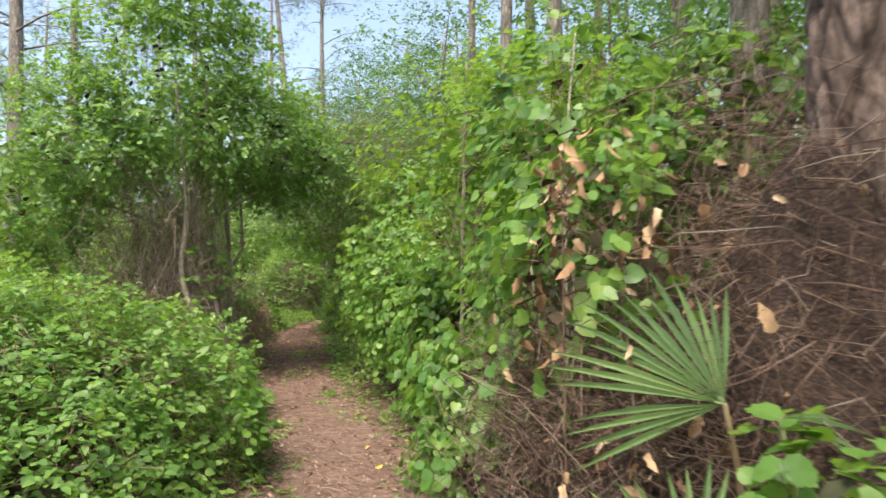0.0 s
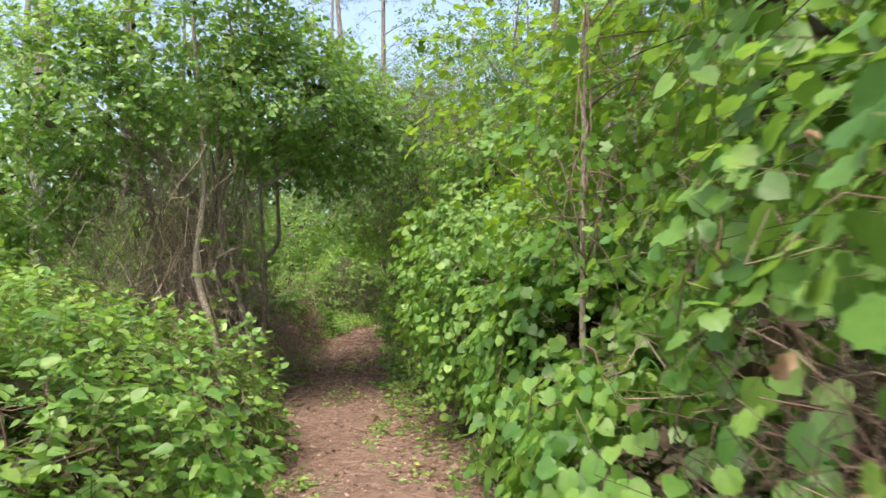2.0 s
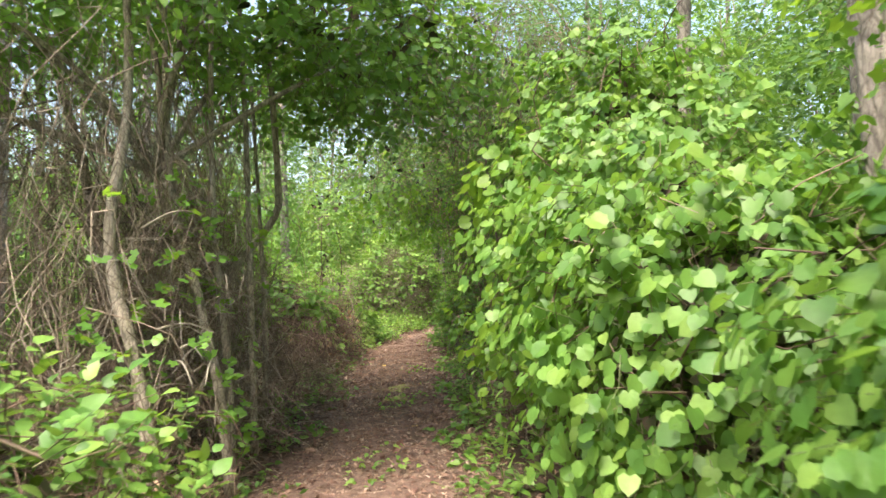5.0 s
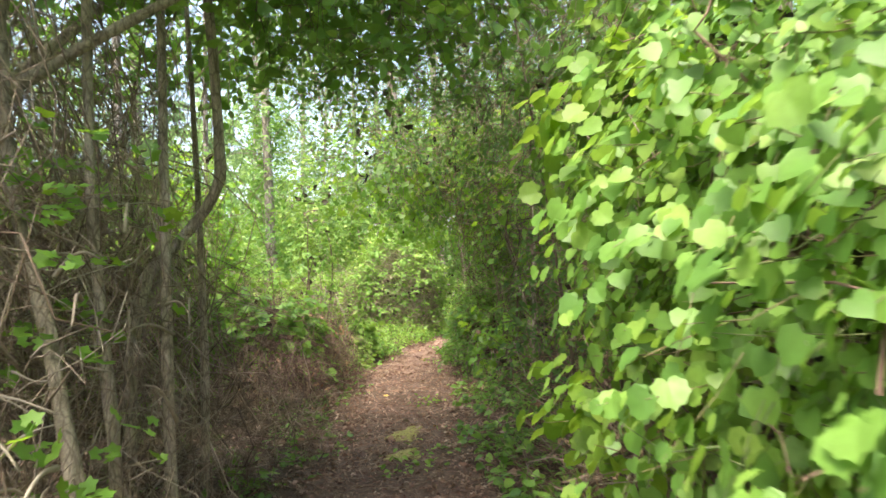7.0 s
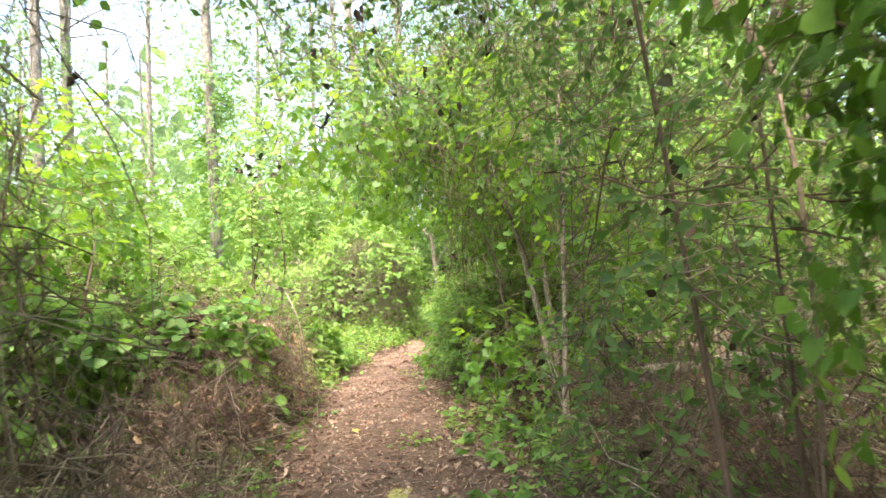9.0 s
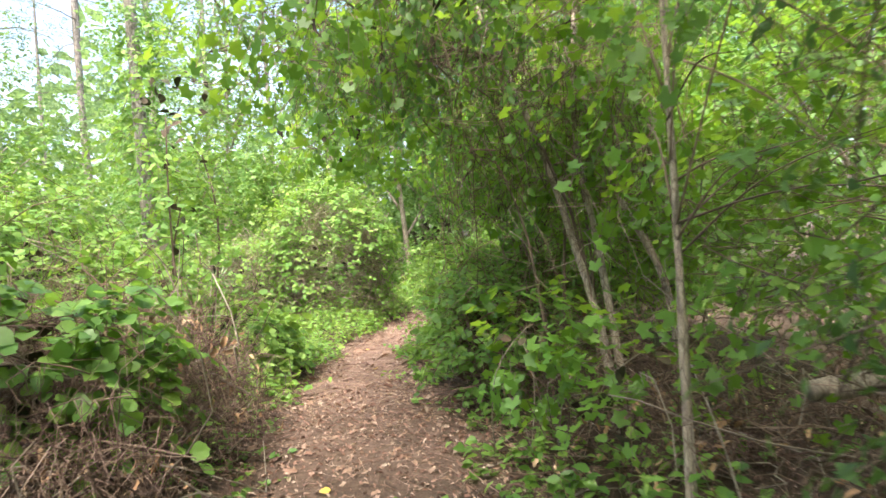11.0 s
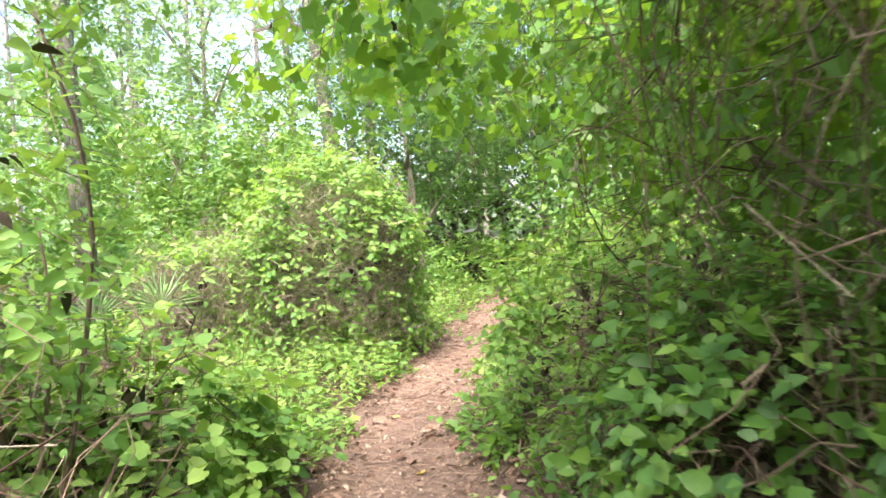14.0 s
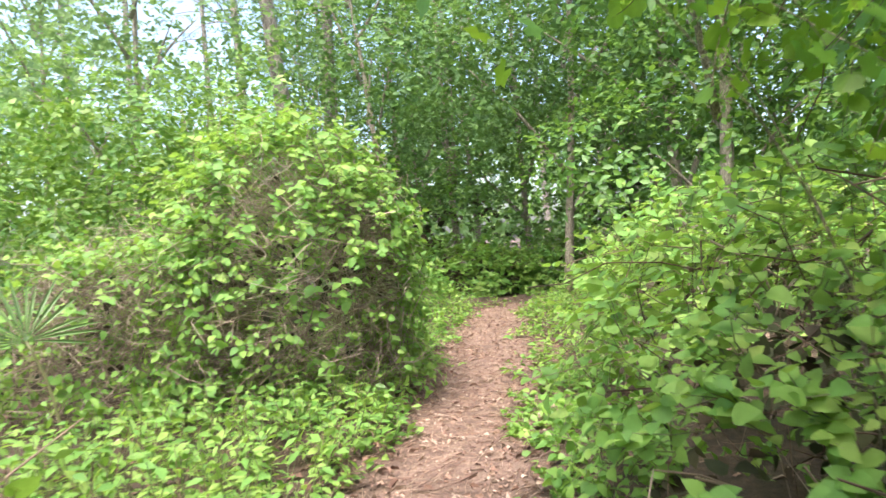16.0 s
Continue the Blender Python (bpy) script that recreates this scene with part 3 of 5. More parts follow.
# the vine-hung tree whose crown leans over the trail
def vine_tree():
    rng = np.random.default_rng(21)
    crown = [((-3.75, 9.2, 4.1), (1.3, 1.3, 1.3)), ((-4.75, 8.9, 3.35), (0.95, 1.1, 0.95)), ((-2.85, 9.6, 3.5), (1.0, 1.0, 0.8)), ((-4.3, 8.4, 3.0), (0.6, 0.5, 0.5)), ((-5.2, 8.8, 2.4), (0.6, 0.7, 0.7)), ((-3.4, 9.0, 5.2), (0.8, 0.9, 0.7)),
             ((-3.4, 11.2, 3.7), (1.5, 1.5, 1.1)), ((-2.2, 10.4, 3.1), (0.9, 0.9, 0.6))]
    ob = plant("vine_hung_tree", "bushy green tree draped with brown dead vines over grey stems", "tree", (-3.3, 8.9), crown, 4700, TOOTHED, LUSH, 0.073, 7, 0.36, 0.15, rise=0.3, wild=0.8, inner=0.04, seed=21, gaps=0.42,
               stems=0, head=2.2, depth=0.45, lump=0.25, stem_mat=DARKTWIG)
    tube("trunk", [(-2.9, 8.5, 0), (-3.1, 8.62, 0.75), (-3.36, 8.74, 1.45), (-3.34, 8.8, 1.95), (-3.42, 9.0, 2.7), (-3.6, 9.1, 4.2)], 0.042, 0.022, GREYBARK, ob, "pale grey leaning crooked trunk", 10, 30)
    tube("trunk", [(-2.84, 9.12, 0), (-2.95, 9.2, 0.6), (-3.15, 9.3, 1.2), (-3.4, 9.4, 2.0), (-3.5, 9.5, 3.6)], 0.036, 0.018, GREYBARK, ob, "leaning grey trunk", 9, 22)
    tube("trunk", [(-3.02, 9.5, 0), (-3.07, 9.55, 0.7), (-3.2, 9.6, 1.75), (-3.22, 9.62, 3.4)], 0.03, 0.016, GREYBARK, ob, sides=9, knots=22)
    tube("trunk", [(-3.25, 9.9, 0), (-3.32, 10.05, 1.15), (-3.27, 10.3, 1.5), (-3.1, 10.38, 1.76), (-3.07, 10.38, 2.1), (-3.15, 10.4, 3.1)], 0.032, 0.024, GREYBARK, ob, "grey trunk bent in an arch", 10, 26)
    tube("trunk", [(-3.05, 9.9, 0), (-3.1, 9.95, 1.1), (-3.2, 10.1, 2.4), (-3.4, 10.4, 3.6)], 0.03, 0.015, GREYBARK, ob, sides=8, knots=16)
    tube("trunk", [(-3.3, 10.6, 0), (-3.28, 10.6, 0.8), (-3.42, 10.8, 1.9), (-3.6, 11.0, 3.3)], 0.026, 0.012, GREYBARK, ob, sides=8, knots=12)
    tube("trunk", [(-4.6, 10.3, 0), (-4.5, 10.2, 1.5), (-4.8, 10, 3.2)], 0.06, 0.03, GREYBARK, ob, sides=8, knots=14)
    for c, r in crown:
        tube("limb", [(-3.5, 9.4, 2.0), (np.array(c) + (-3.5, 9.4, 2.0)) / 2 + rng.normal(size=3) * 0.15, c], 0.028, 0.008, GREYBARK, ob, sides=6, knots=10)
    # dead vines that hang as a curtain from the crown to the ground
    n = 1100
    y = rng.uniform(8.5, 11.3, n)
    l, _ = edges(y)
    x = l - 0.3 - rng.random(n) * np.where(y < 10.2, 1.35, 1.1)
    top = np.stack([x - rng.uniform(0, 0.25, n), y + rng.normal(size=n) * 0.25, rng.uniform(1.1, 3.2, n)], axis=1)
    low = np.stack([x + rng.normal(size=n) * 0.18, y + rng.normal(size=n) * 0.3, np.maximum(top[:, 2] - rng.uniform(0.5, 1.9, n), 0.02)], axis=1)
    ok = clear(low, margin=0.1) & clear(top, 2.3)
    paths = bent(top[ok], low[ok], 8, 0.17)
    strand_part("dead_vine_tangle", paths, (0.0028 * rng.uniform(0.5, 1.7, len(paths)))[:, None] * np.linspace(1, 0.6, 8)[None], VINE, ob, "brown curtain of dead vines")
    tangle(ob, [((-3.9, 10.4, 0.3), (0.9, 1.9, 0.75)), ((-4.3, 9.2, 1.4), (1.1, 0.9, 1.2)), ((-4.1, 10.6, 1.2), (0.7, 0.8, 1.0))], 1200, DARKTWIG, 0.004, 0.7, rng, name="brushwood")
    tangle(ob, [((-3.6, 11.6, 0.15), (0.7, 1.4, 0.55)), ((-3.4, 9.6, 0.1), (0.6, 1.2, 0.5))], 1500, VINE, 0.003, 0.5, rng, name="ground_brush", label="brown brush at the foot of the stems")
    tangle(ob, [((-3.3, 9.4, 1.0), (0.5, 1.0, 0.8)), ((-3.7, 10.3, 1.2), (0.5, 0.8, 0.9))], 420, GREYTWIG, 0.0032, 0.55, rng, 0.0, "grey_brush", "pale grey bare twigs", k=7)
    # bare forked side twigs
    for i in range(30):
        z = rng.uniform(0.5, 1.6)
        s = np.array((-3.05 + rng.normal() * 0.12, rng.uniform(8.6, 10.4), z))
        e = s + np.array((rng.uniform(-0.1, 0.35), rng.uniform(-0.45, 0.25), rng.uniform(-0.12, 0.22)))
        if clear(e[None], margin=0.05)[0]:
            tube("twig", [s, (s + e) / 2 + (0, 0, 0.05), e], 0.009, 0.003, GREYTWIG, ob, sides=5, knots=8)
    # leaf shoots low on the stems
    P = np.stack([rng.uniform(-3.4, -2.75, 90), rng.uniform(8.4, 9.6, 90), rng.uniform(0.1, 1.9, 90)], axis=1)
    pos, ax, no, _ = spray_leaves(P, np.tile((0.7, -0.5, 0.2), (90, 1)), 5, 0.16, rng)
    k = clear(pos, margin=0.03)
    leaf_part("low_leafage", STARLEAF, STAR, pos[k], ax[k], no[k], 0.07 * rng.uniform(0.6, 1.2, k.sum()), ob)
    return ob


vine_tree()

# the arch over the trail
plant("arching_tree", "dark small-leaved tree arching over the trail", "tree", (-1.0, 11.6), [((-1.25, 11.8, 2.2), (0.75, 0.8, 1.3)), ((-1.3, 12.3, 1.0), (0.6, 0.6, 1.1)), ((-1.0, 12.9, 2.7), (0.9, 1.2, 0.9)), ((-2.3, 11.9, 3.5), (1.3, 1.2, 0.8)),
      ((-2.8, 13.6, 3.4), (1.4, 1.5, 0.7)), ((-1.5, 13.4, 3.4), (1.3, 1.6, 1.1))], 2600, SIMPLE, DARK, 0.06, 7, 0.34, 0.3, rise=0.1, seed=31, stems=4, stem_r=0.012, head=2.15, twigs=1800, twig_mat=DARKTWIG, inner=0.05,
      depth=0.6, stem_mat=DARKTWIG)

# grapevine wall along the right of the trail
plant("grapevine_thicket", "grapevine covered shrub with broad heart-shaped light green leaves", "vine", (0.35, 6.7), [((0.35, 6.6, 0.6), (0.75, 1.0, 0.95)), ((0.3, 4.7, 0.35), (0.5, 0.9, 0.7))], 2600, HEART, LUSH, 0.066,
      6, 0.26, 0.5, skirt=0.4, gaps=0.45, inner=0.4, seed=41, single=280, fine=FINEHEART, stretch=(4.0, 8.0), twigs=300, stems=8)
plant("grapevine_thicket", "wall of heart-shaped grape leaves hanging over brown tangles", "vine", (-0.2, 8.9), [((-0.15, 8.3, 0.9), (0.85, 0.9, 0.85)), ((-0.3, 9.6, 1.15), (0.95, 0.9, 1.1)), ((0.65, 8.2, 0.8), (0.8, 1.0, 0.85))], 3900, HEART, GRAPE,
      0.06, 6, 0.28, 0.5, skirt=0.45, gaps=0.42, wild=0.75, lump=0.26, inner=0.3, seed=42, single=300, fine=FINEHEART, stretch=(7.4, 10.4), twigs=380, stems=9)
plant("grapevine_thicket", "high bank of grapevine climbing over a small tree", "vine", (-0.2, 10.7), [((-0.35, 10.7, 2.0), (0.95, 0.8, 1.15)), ((0.8, 10.4, 1.1), (1.0, 1.0, 1.0))], 2500, HEART, GRAPE, 0.063, 6, 0.28, 0.5, lump=0.26, gaps=0.4, seed=43,
      twigs=220, stems=5, stem_r=0.011)

plant("grapevine", "hanging grapevine sprays with broad pale green leaves", "vine", (-0.9, 9.95), [((-1.2, 9.95, 0.75), (0.2, 0.3, 0.28)), ((-1.15, 9.9, 1.9), (0.25, 0.3, 0.4))], 60, HEART, LIT_GRAPE, 0.08, 5, 0.22, 0.4, seed=44, single=240,
      fine=FINEHEART, stems=4, stem_r=0.006, inner=0)

# sweetgum sapling
def sapling(base, top, blobs, n, seed, size=0.08, label="slender sweetgum sapling with star-shaped green leaves"):
    ob = plant("sapling", label, "tree", base, blobs, n, STARLEAF, STAR, size, 7, 0.42, 0.1, rise=0.1, wild=0.4, gaps=0.55, seed=seed, stems=0, stem_mat=DARKTWIG, inner=0)
    rng = np.random.default_rng(seed + 500)
    b = np.array((base[0], base[1], -0.05))
    t = np.array(top, dtype=float)
    tube("trunk", [b, b * 0.6 + t * 0.4 + rng.normal(size=3) * 0.04, t], 0.026, 0.007, GREYBARK, ob, sides=9, knots=18)
    for c, r in blobs:
        for j in range(11):
            s = b + (t - b) * rng.uniform(0.35, 0.9)
            e = np.array(c) + rng.normal(size=3) * np.array(r) * 0.5
            if clear(e[None])[0]:
                tube("branch", [s, s * 0.5 + e * 0.5 + (0, 0, 0.1), e], 0.0065, 0.002, DARKTWIG, ob, sides=5, knots=9)
    return ob


sapling((0.16, 5.7), (0.22, 5.9, 3.3), [((0.05, 5.9, 2.35), (0.7, 0.7, 0.8)), ((0.2, 5.7, 1.7), (0.45, 0.5, 0.6)), ((0.8, 6.3, 2.6), (0.8, 0.8, 0.9))], 1050, 51, 0.064)
sapling((1.1, 7.5), (1.2, 7.7, 3.9), [((1.1, 7.6, 2.9), (0.8, 0.8, 1.0)), ((1.4, 6.8, 2.6), (0.7, 0.8, 1.0))], 800, 52)


# the bank of dead vines with pine and palmettos at the start
def heap(at, masses, n, seed, label):
    """A low heap of dead vines with bare pale twigs and dry leaves."""
    rng = np.random.default_rng(seed)
    ob = thing("dead_vine_heap", at, label, "brush heap")
    tangle(ob, masses, n, TANGLE, 0.0024, 0.45, rng, 0.0, "dead_vine_tangle", k=7, curl=0.26)
    tangle(ob, masses, n // 28, GREYTWIG, 0.0045, 0.8, rng, 0.15, "brushwood", "pale bare twigs")
    P, O = shell(masses, n // 12, rng, 0.2)
    leaf_part("dry_leafage", CURLED, DEADLEAF, P, rng.normal(size=P.shape) - UP, O + rng.normal(size=P.shape) * 0.5, 0.06 * rng.uniform(0.5, 1.3, len(P)), ob)
    return ob


def vine_bank():
    rng = np.random.default_rng(61)
    ob = thing("dead_vine_heap", (1.4, 2.8, 0), "chest-high heap of reddish brown dead vines and straw against a pine", "brush heap")
    masses = [((1.5, 2.8, 0.85), (0.72, 0.72, 1.22)), ((0.85, 3.0, 0.45), (0.55, 0.8, 0.8)), ((0.5, 3.3, 0.45), (0.35, 0.9, 0.75)), ((1.4, 4.2, 0.7), (0.7, 0.9, 0.9)), ((2.3, 3.4, 0.9), (0.9, 1.0, 1.1))]
    tangle(ob, masses, 7600, TANGLE, 0.0022, 0.42, rng, 0.0, "dead_vine_tangle", k=6, curl=0.3)
    tangle(ob, masses, 650, GREYTWIG, 0.0024, 0.5, rng, 0.1, "brushwood", "pale dry twigs", k=6)
    P, O = shell(masses, 380, rng, 0.2)
    leaf_part("dry_leafage", CURLED, DEADLEAF, P, rng.normal(size=P.shape) - UP, O + rng.normal(size=P.shape) * 0.5, 0.08 * rng.uniform(0.5, 1.3, len(P)), ob)
    # solid core added inside the heap, coloured dark for its shaded depth
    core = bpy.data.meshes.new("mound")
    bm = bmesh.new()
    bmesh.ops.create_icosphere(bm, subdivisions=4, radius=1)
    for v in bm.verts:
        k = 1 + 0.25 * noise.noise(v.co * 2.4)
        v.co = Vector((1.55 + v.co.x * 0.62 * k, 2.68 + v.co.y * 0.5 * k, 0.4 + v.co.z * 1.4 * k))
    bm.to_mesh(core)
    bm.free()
    core.materials.append(HEAP_CORE)
    part("shade_core", core, ob, "dark brown core added to fill the heap with shade")


vine_bank()


def palmetto(hub, face, tip_way, span, length, blades, seed, label, slim=0.5):
    """One fan palm: folded blades that spread from the end of each stalk."""
    rng = np.random.default_rng(seed)
    ob = thing("palmetto", (hub[0] + 0.15, hub[1] + 0.1, 0), label, "palm")
    hub = np.array(hub, dtype=float)
    tube("stalk", [(hub[0] + 0.15, hub[1] + 0.1, 0), (hub[0] + 0.09, hub[1] + 0.06, hub[2] * 0.6), hub], 0.013, 0.008, GREENSTEM, ob, "ridged green stalk", 6, 8)
    n = unit(np.array(face, dtype=float))
    u = np.array(tip_way, dtype=float)
    u = unit(u - n * (u @ n))
    w = np.cross(n, u)
    fan = part("fan", mesh_of("fan", *place(OVAL, hub[None], u[None], n[None], 0.05), PALM), ob, "pleated green fan leaf")
    for i in range(blades):
        if i and rng.random() < 0.08:
            continue
        a = radians(span) * ((i + 0.5 + rng.normal() * 0.12) / blades - 0.5)
        d = u * math.cos(a) + w * math.sin(a)
        p = -u * math.sin(a) + w * math.cos(a)
        L = length * (1 - 0.18 * (abs(a) / radians(span / 2)) ** 2) * rng.uniform(0.82, 1.06)
        half = L * slim * radians(span) / blades * 0.5
        s = np.array([0.02, 0.27, 0.5, 0.78, 1.0])
        wd = np.array([0.05, 0.55, 1.0, 0.55, 0.03]) * half
        sag = (0.05 + 0.1 * rng.random()) * L * s ** 3
        mid = hub + d * (L * s)[:, None] - n * sag[:, None] * 0.3 - UP * sag[:, None] * 0.5
        lift = n * (wd * 0.55)[:, None]
        v = np.concatenate([mid - p * wd[:, None] + lift, mid - n * 0.002, mid + p * wd[:, None] + lift])
        k = len(s)
        f = []
        for j in range(k - 1):
            f += [(j, j + 1, k + j + 1, k + j), (k + j, k + j + 1, 2 * k + j + 1, 2 * k + j)]
        part("blade", mesh_of("blade", v, np.array(f, dtype=np.int32), PALM), fan)
    return ob


palmetto((0.84, 2.05, 1.05), (-0.25, -0.8, 0.5), (-0.6, 0.1, 0.52), 128, 0.58, 19, 71, "green fan palmetto with split tips against dead vines", 0.4)
palmetto((0.98, 2.0, 1.02), (0.3, -0.5, 0.8), (0.9, 0.1, -0.2), 50, 0.36, 5, 72, "drooping half-folded palmetto leaf")
palmetto((0.62, 1.72, 0.66), (-0.1, -0.9, 0.4), (-0.3, 0.0, 0.9), 130, 0.36, 14, 73, "low green palmetto leaf rising from straw")

# vines over the heap, with withered brown leaves
plant("grapevine", "climbing grapevine with bright green and yellowing leaves", "vine", (0.62, 3.2), [((0.62, 3.1, 1.5), (0.34, 0.6, 0.6)), ((0.9, 4.3, 2.1), (0.7, 0.7, 0.9)), ((0.55, 3.9, 1.2), (0.35, 0.5, 0.6))], 620, HEART, LUSH, 0.07, 5, 0.26,
      0.4, skirt=1.35, gaps=0.4, margin=0.25, seed=81, single=160, fine=FINEHEART, stretch=(1, 5), twigs=120, stems=6)
plant("grapevine", "grapevine and dead stems hung over the brush heap", "vine", (1.3, 3.7), [((1.3, 3.6, 1.8), (0.5, 0.35, 0.55)), ((1.75, 3.9, 2.2), (0.5, 0.4, 0.6))], 330, HEART, LUSH, 0.066, 5, 0.26, 0.4, skirt=1.2, gaps=0.45, seed=83, single=60,
      fine=FINEHEART, twigs=500, stems=6, stem_r=0.008)
plant("grapevine", "young grapevine with toothed light green leaves", "vine", (0.95, 1.5), [((0.92, 1.5, 0.9), (0.28, 0.22, 0.16))], 26, HEART, GRAPE, 0.07, 4, 0.2, 0.3, seed=82, single=60, fine=FINEHEART, stems=4, stem_r=0.005)


def withered(at, spread, n, seed, mat, label, size=0.065, owner_at=None):
    rng = np.random.default_rng(seed)
    ob = thing("withered_vine", owner_at or (at[0], at[1], 0), label, "vine")
    a = np.array(at)
    foot = np.array(ob.location) * (1, 1, 1)
    tube("stem", [foot, (foot + a) / 2 + rng.normal(size=3) * 0.05, a], 0.006, 0.003, TANGLE, ob, sides=5, knots=10)
    P = a + rng.normal(size=(n, 3)) * np.array(spread)
    keep = clear(P, 1.7)
    P = P[keep]
    single_leaves(CURLED, mat, P, rng.normal(size=P.shape) * 0.6 - UP, rng.normal(size=P.shape), size * rng.uniform(0.6, 1.3, len(P)), ob)
    S = a + (P - a) * 0.2
    strand_part("brushwood", bent(S, P, 4, 0.03), np.full((len(P), 4), 0.002), TANGLE, ob)
    return ob


withered((0.45, 2.55, 1.68), (0.07, 0.15, 0.15), 34, 91, DEADLEAF, "hanging bunch of pale tan withered leaves on a dead vine")
withered((0.42, 3.1, 1.2), (0.12, 0.3, 0.25), 40, 92, DEADLEAF, "dead vine with scattered brown curled leaves")

withered((0.66, 2.6, 1.5), (0.1, 0.2, 0.26), 44, 93, DEADLEAF, "hanging curtain of tan curled leaves on dead vines")
withered((0.72, 2.35, 0.85), (0.12, 0.2, 0.2), 9, 94, DEADLEAF, "dead vine with a few pale curled leaves")

# ---- beyond the arch ----
heap((-4.5, 15.0, 0), [((-4.5, 15.3, 0.2), (0.7, 0.8, 0.72)), ((-4.2, 13.6, 0.1), (0.55, 0.8, 0.5)), ((-5.3, 15.4, 0.25), (0.8, 0.8, 0.7))], 5200, 62, "knee-high heap of brown dead vines beside the trail")
heap((-2.9, 7.8, 0), [((-2.75, 7.9, 0.05), (0.5, 0.8, 0.35)), ((-2.3, 6.6, 0.0), (0.4, 0.9, 0.25))], 1300, 63, "low brown brush and straw at the trail edge")
heap((-0.9, 11.0, 0), [((-0.75, 10.9, 0.15), (0.6, 0.7, 0.5)), ((-1.0, 12.0, 0.1), (0.6, 0.7, 0.45))], 1500, 65, "low brush of dead stems below the grapevine")
heap((-1.2, 16.0, 0), [((-1.6, 15.9, 0.15), (0.7, 0.7, 0.55)), ((-2.15, 17.5, 0.1), (0.6, 0.8, 0.5))], 1500, 64, "low brown heap of dead stems under leaning trees")
plant("grapevine_mound", "mound of grapevine over a brown twiggy base", "bush", (-4.7, 14.2), [((-4.85, 14.4, 0.6), (0.8, 0.7, 0.6)), ((-5.8, 13.5, 0.7), (1.1, 1.2, 0.9))], 1300, HEART, GRAPE, 0.075, 6, 0.26, 0.2, skirt=0.38, gaps=0.45, inner=0.08, seed=101, single=200,
      fine=FINEHEART, stretch=(13.4, 15.2), twigs=1400, stems=8, depth=0.2)
plant("leafy_shrub", "upright light green shrub beside the trail", "bush", (-5.6, 17.0), [((-5.6, 17.0, 0.6), (0.7, 0.8, 0.75)), ((-6.8, 17.2, 0.9), (1.1, 1.3, 1.1))], 1300, TOOTHED, HERB, 0.075, 7, 0.32, 0.1, seed=102, twigs=500, stems=9)
plant("grapevine_mound", "low grapevine with broad light leaves at the trail edge", "bush", (-5.0, 17.6), [((-5.0, 17.5, 0.3), (0.7, 0.8, 0.6))], 420, HEART, HERB, 0.07, 6, 0.25, 0.1, seed=103, single=120, fine=FINEHEART, stems=6, twigs=150)
plant("leafy_sapling", "slender leafy sapling in half shade behind the brush heap", "tree", (-4.85, 16.6), [((-4.85, 16.6, 1.3), (0.32, 0.35, 0.7)), ((-4.8, 16.6, 2.4), (0.45, 0.45, 0.8))], 200, OVAL, HERB, 0.07, 6, 0.3, 0.3, seed=107, stems=4, stem_r=0.014,
      stem_mat=DARKTWIG, gaps=0.4)
plant("leafy_shrub", "tall open shrub with light green leaves under the arch", "bush", (-5.3, 13.2), [((-5.35, 13.4, 1.7), (0.7, 1.0, 0.85)), ((-5.6, 12.6, 1.6), (0.7, 0.9, 1.0))], 520, STARLEAF, STAR, 0.08, 6, 0.32, 0.15, seed=108, stems=8, stem_r=0.014,
      stem_mat=DARKTWIG, twigs=300, gaps=0.45, inner=0)
DOME = [((-4.85, 21.95, 0.9), (1.0, 1.15, 1.2)), ((-4.35, 21.8, 0.8), (0.5, 0.7, 0.95)), ((-6.2, 22.2, 0.6), (1.1, 1.2, 0.8))]
mound = plant("vine_mound", "dome of light green vine draped over brown dead twigs", "bush", (-5.2, 21.9), DOME, 3000, TOOTHED, HERB, 0.07, 6, 0.3, 0.25, skirt=1.3, seed=104, twigs=3800, twig_mat=VINE, inner=0.06, stems=10,
              depth=0.16, lump=0.22, gaps=0.2, rise=0.45)
g = np.random.default_rng(109)
P, O = shell(DOME, 1500, g, 0.12, 0.2, gaps=0.62)
pos, ax, no, _ = spray_leaves(P, O, 5, 0.26, g, 0.35)
k = clear(pos) & (pos[:, 2] > 0.05)
leaf_part("hanging_leafage", TOOTHED, HERB, pos[k], ax[k], no[k], 0.065 * g.uniform(0.6, 1.2, k.sum()), mound, "sparse leaves hanging over the brown front")
plant("trailside_bush", "dense rounded green bush at the trail bend", "bush", (-1.6, 20.4), [((-1.75, 20.7, 0.55), (1.0, 1.5, 0.85)), ((-1.3, 18.8, 0.7), (1.35, 1.1, 0.9)), ((-2.6, 18.6, 0.4), (0.6, 0.9, 0.8))], 3300, TOOTHED, HERB, 0.064, 7, 0.26, 0.1, seed=105,
      twigs=400, stems=10, single=220, fine=FINEOVAL, stretch=(17.2, 20), skirt=0.5, gaps=0.4, lump=0.28)
plant("trailside_bush", "low dark green bush with brown stems under trees", "bush", (-2.1, 16.5), [((-2.2, 16.6, 0.5), (0.65, 0.9, 0.6))], 700, TOOTHED, OAK, 0.065, 6, 0.26, 0.1, skirt=0.35, seed=106, twigs=350, stems=8)


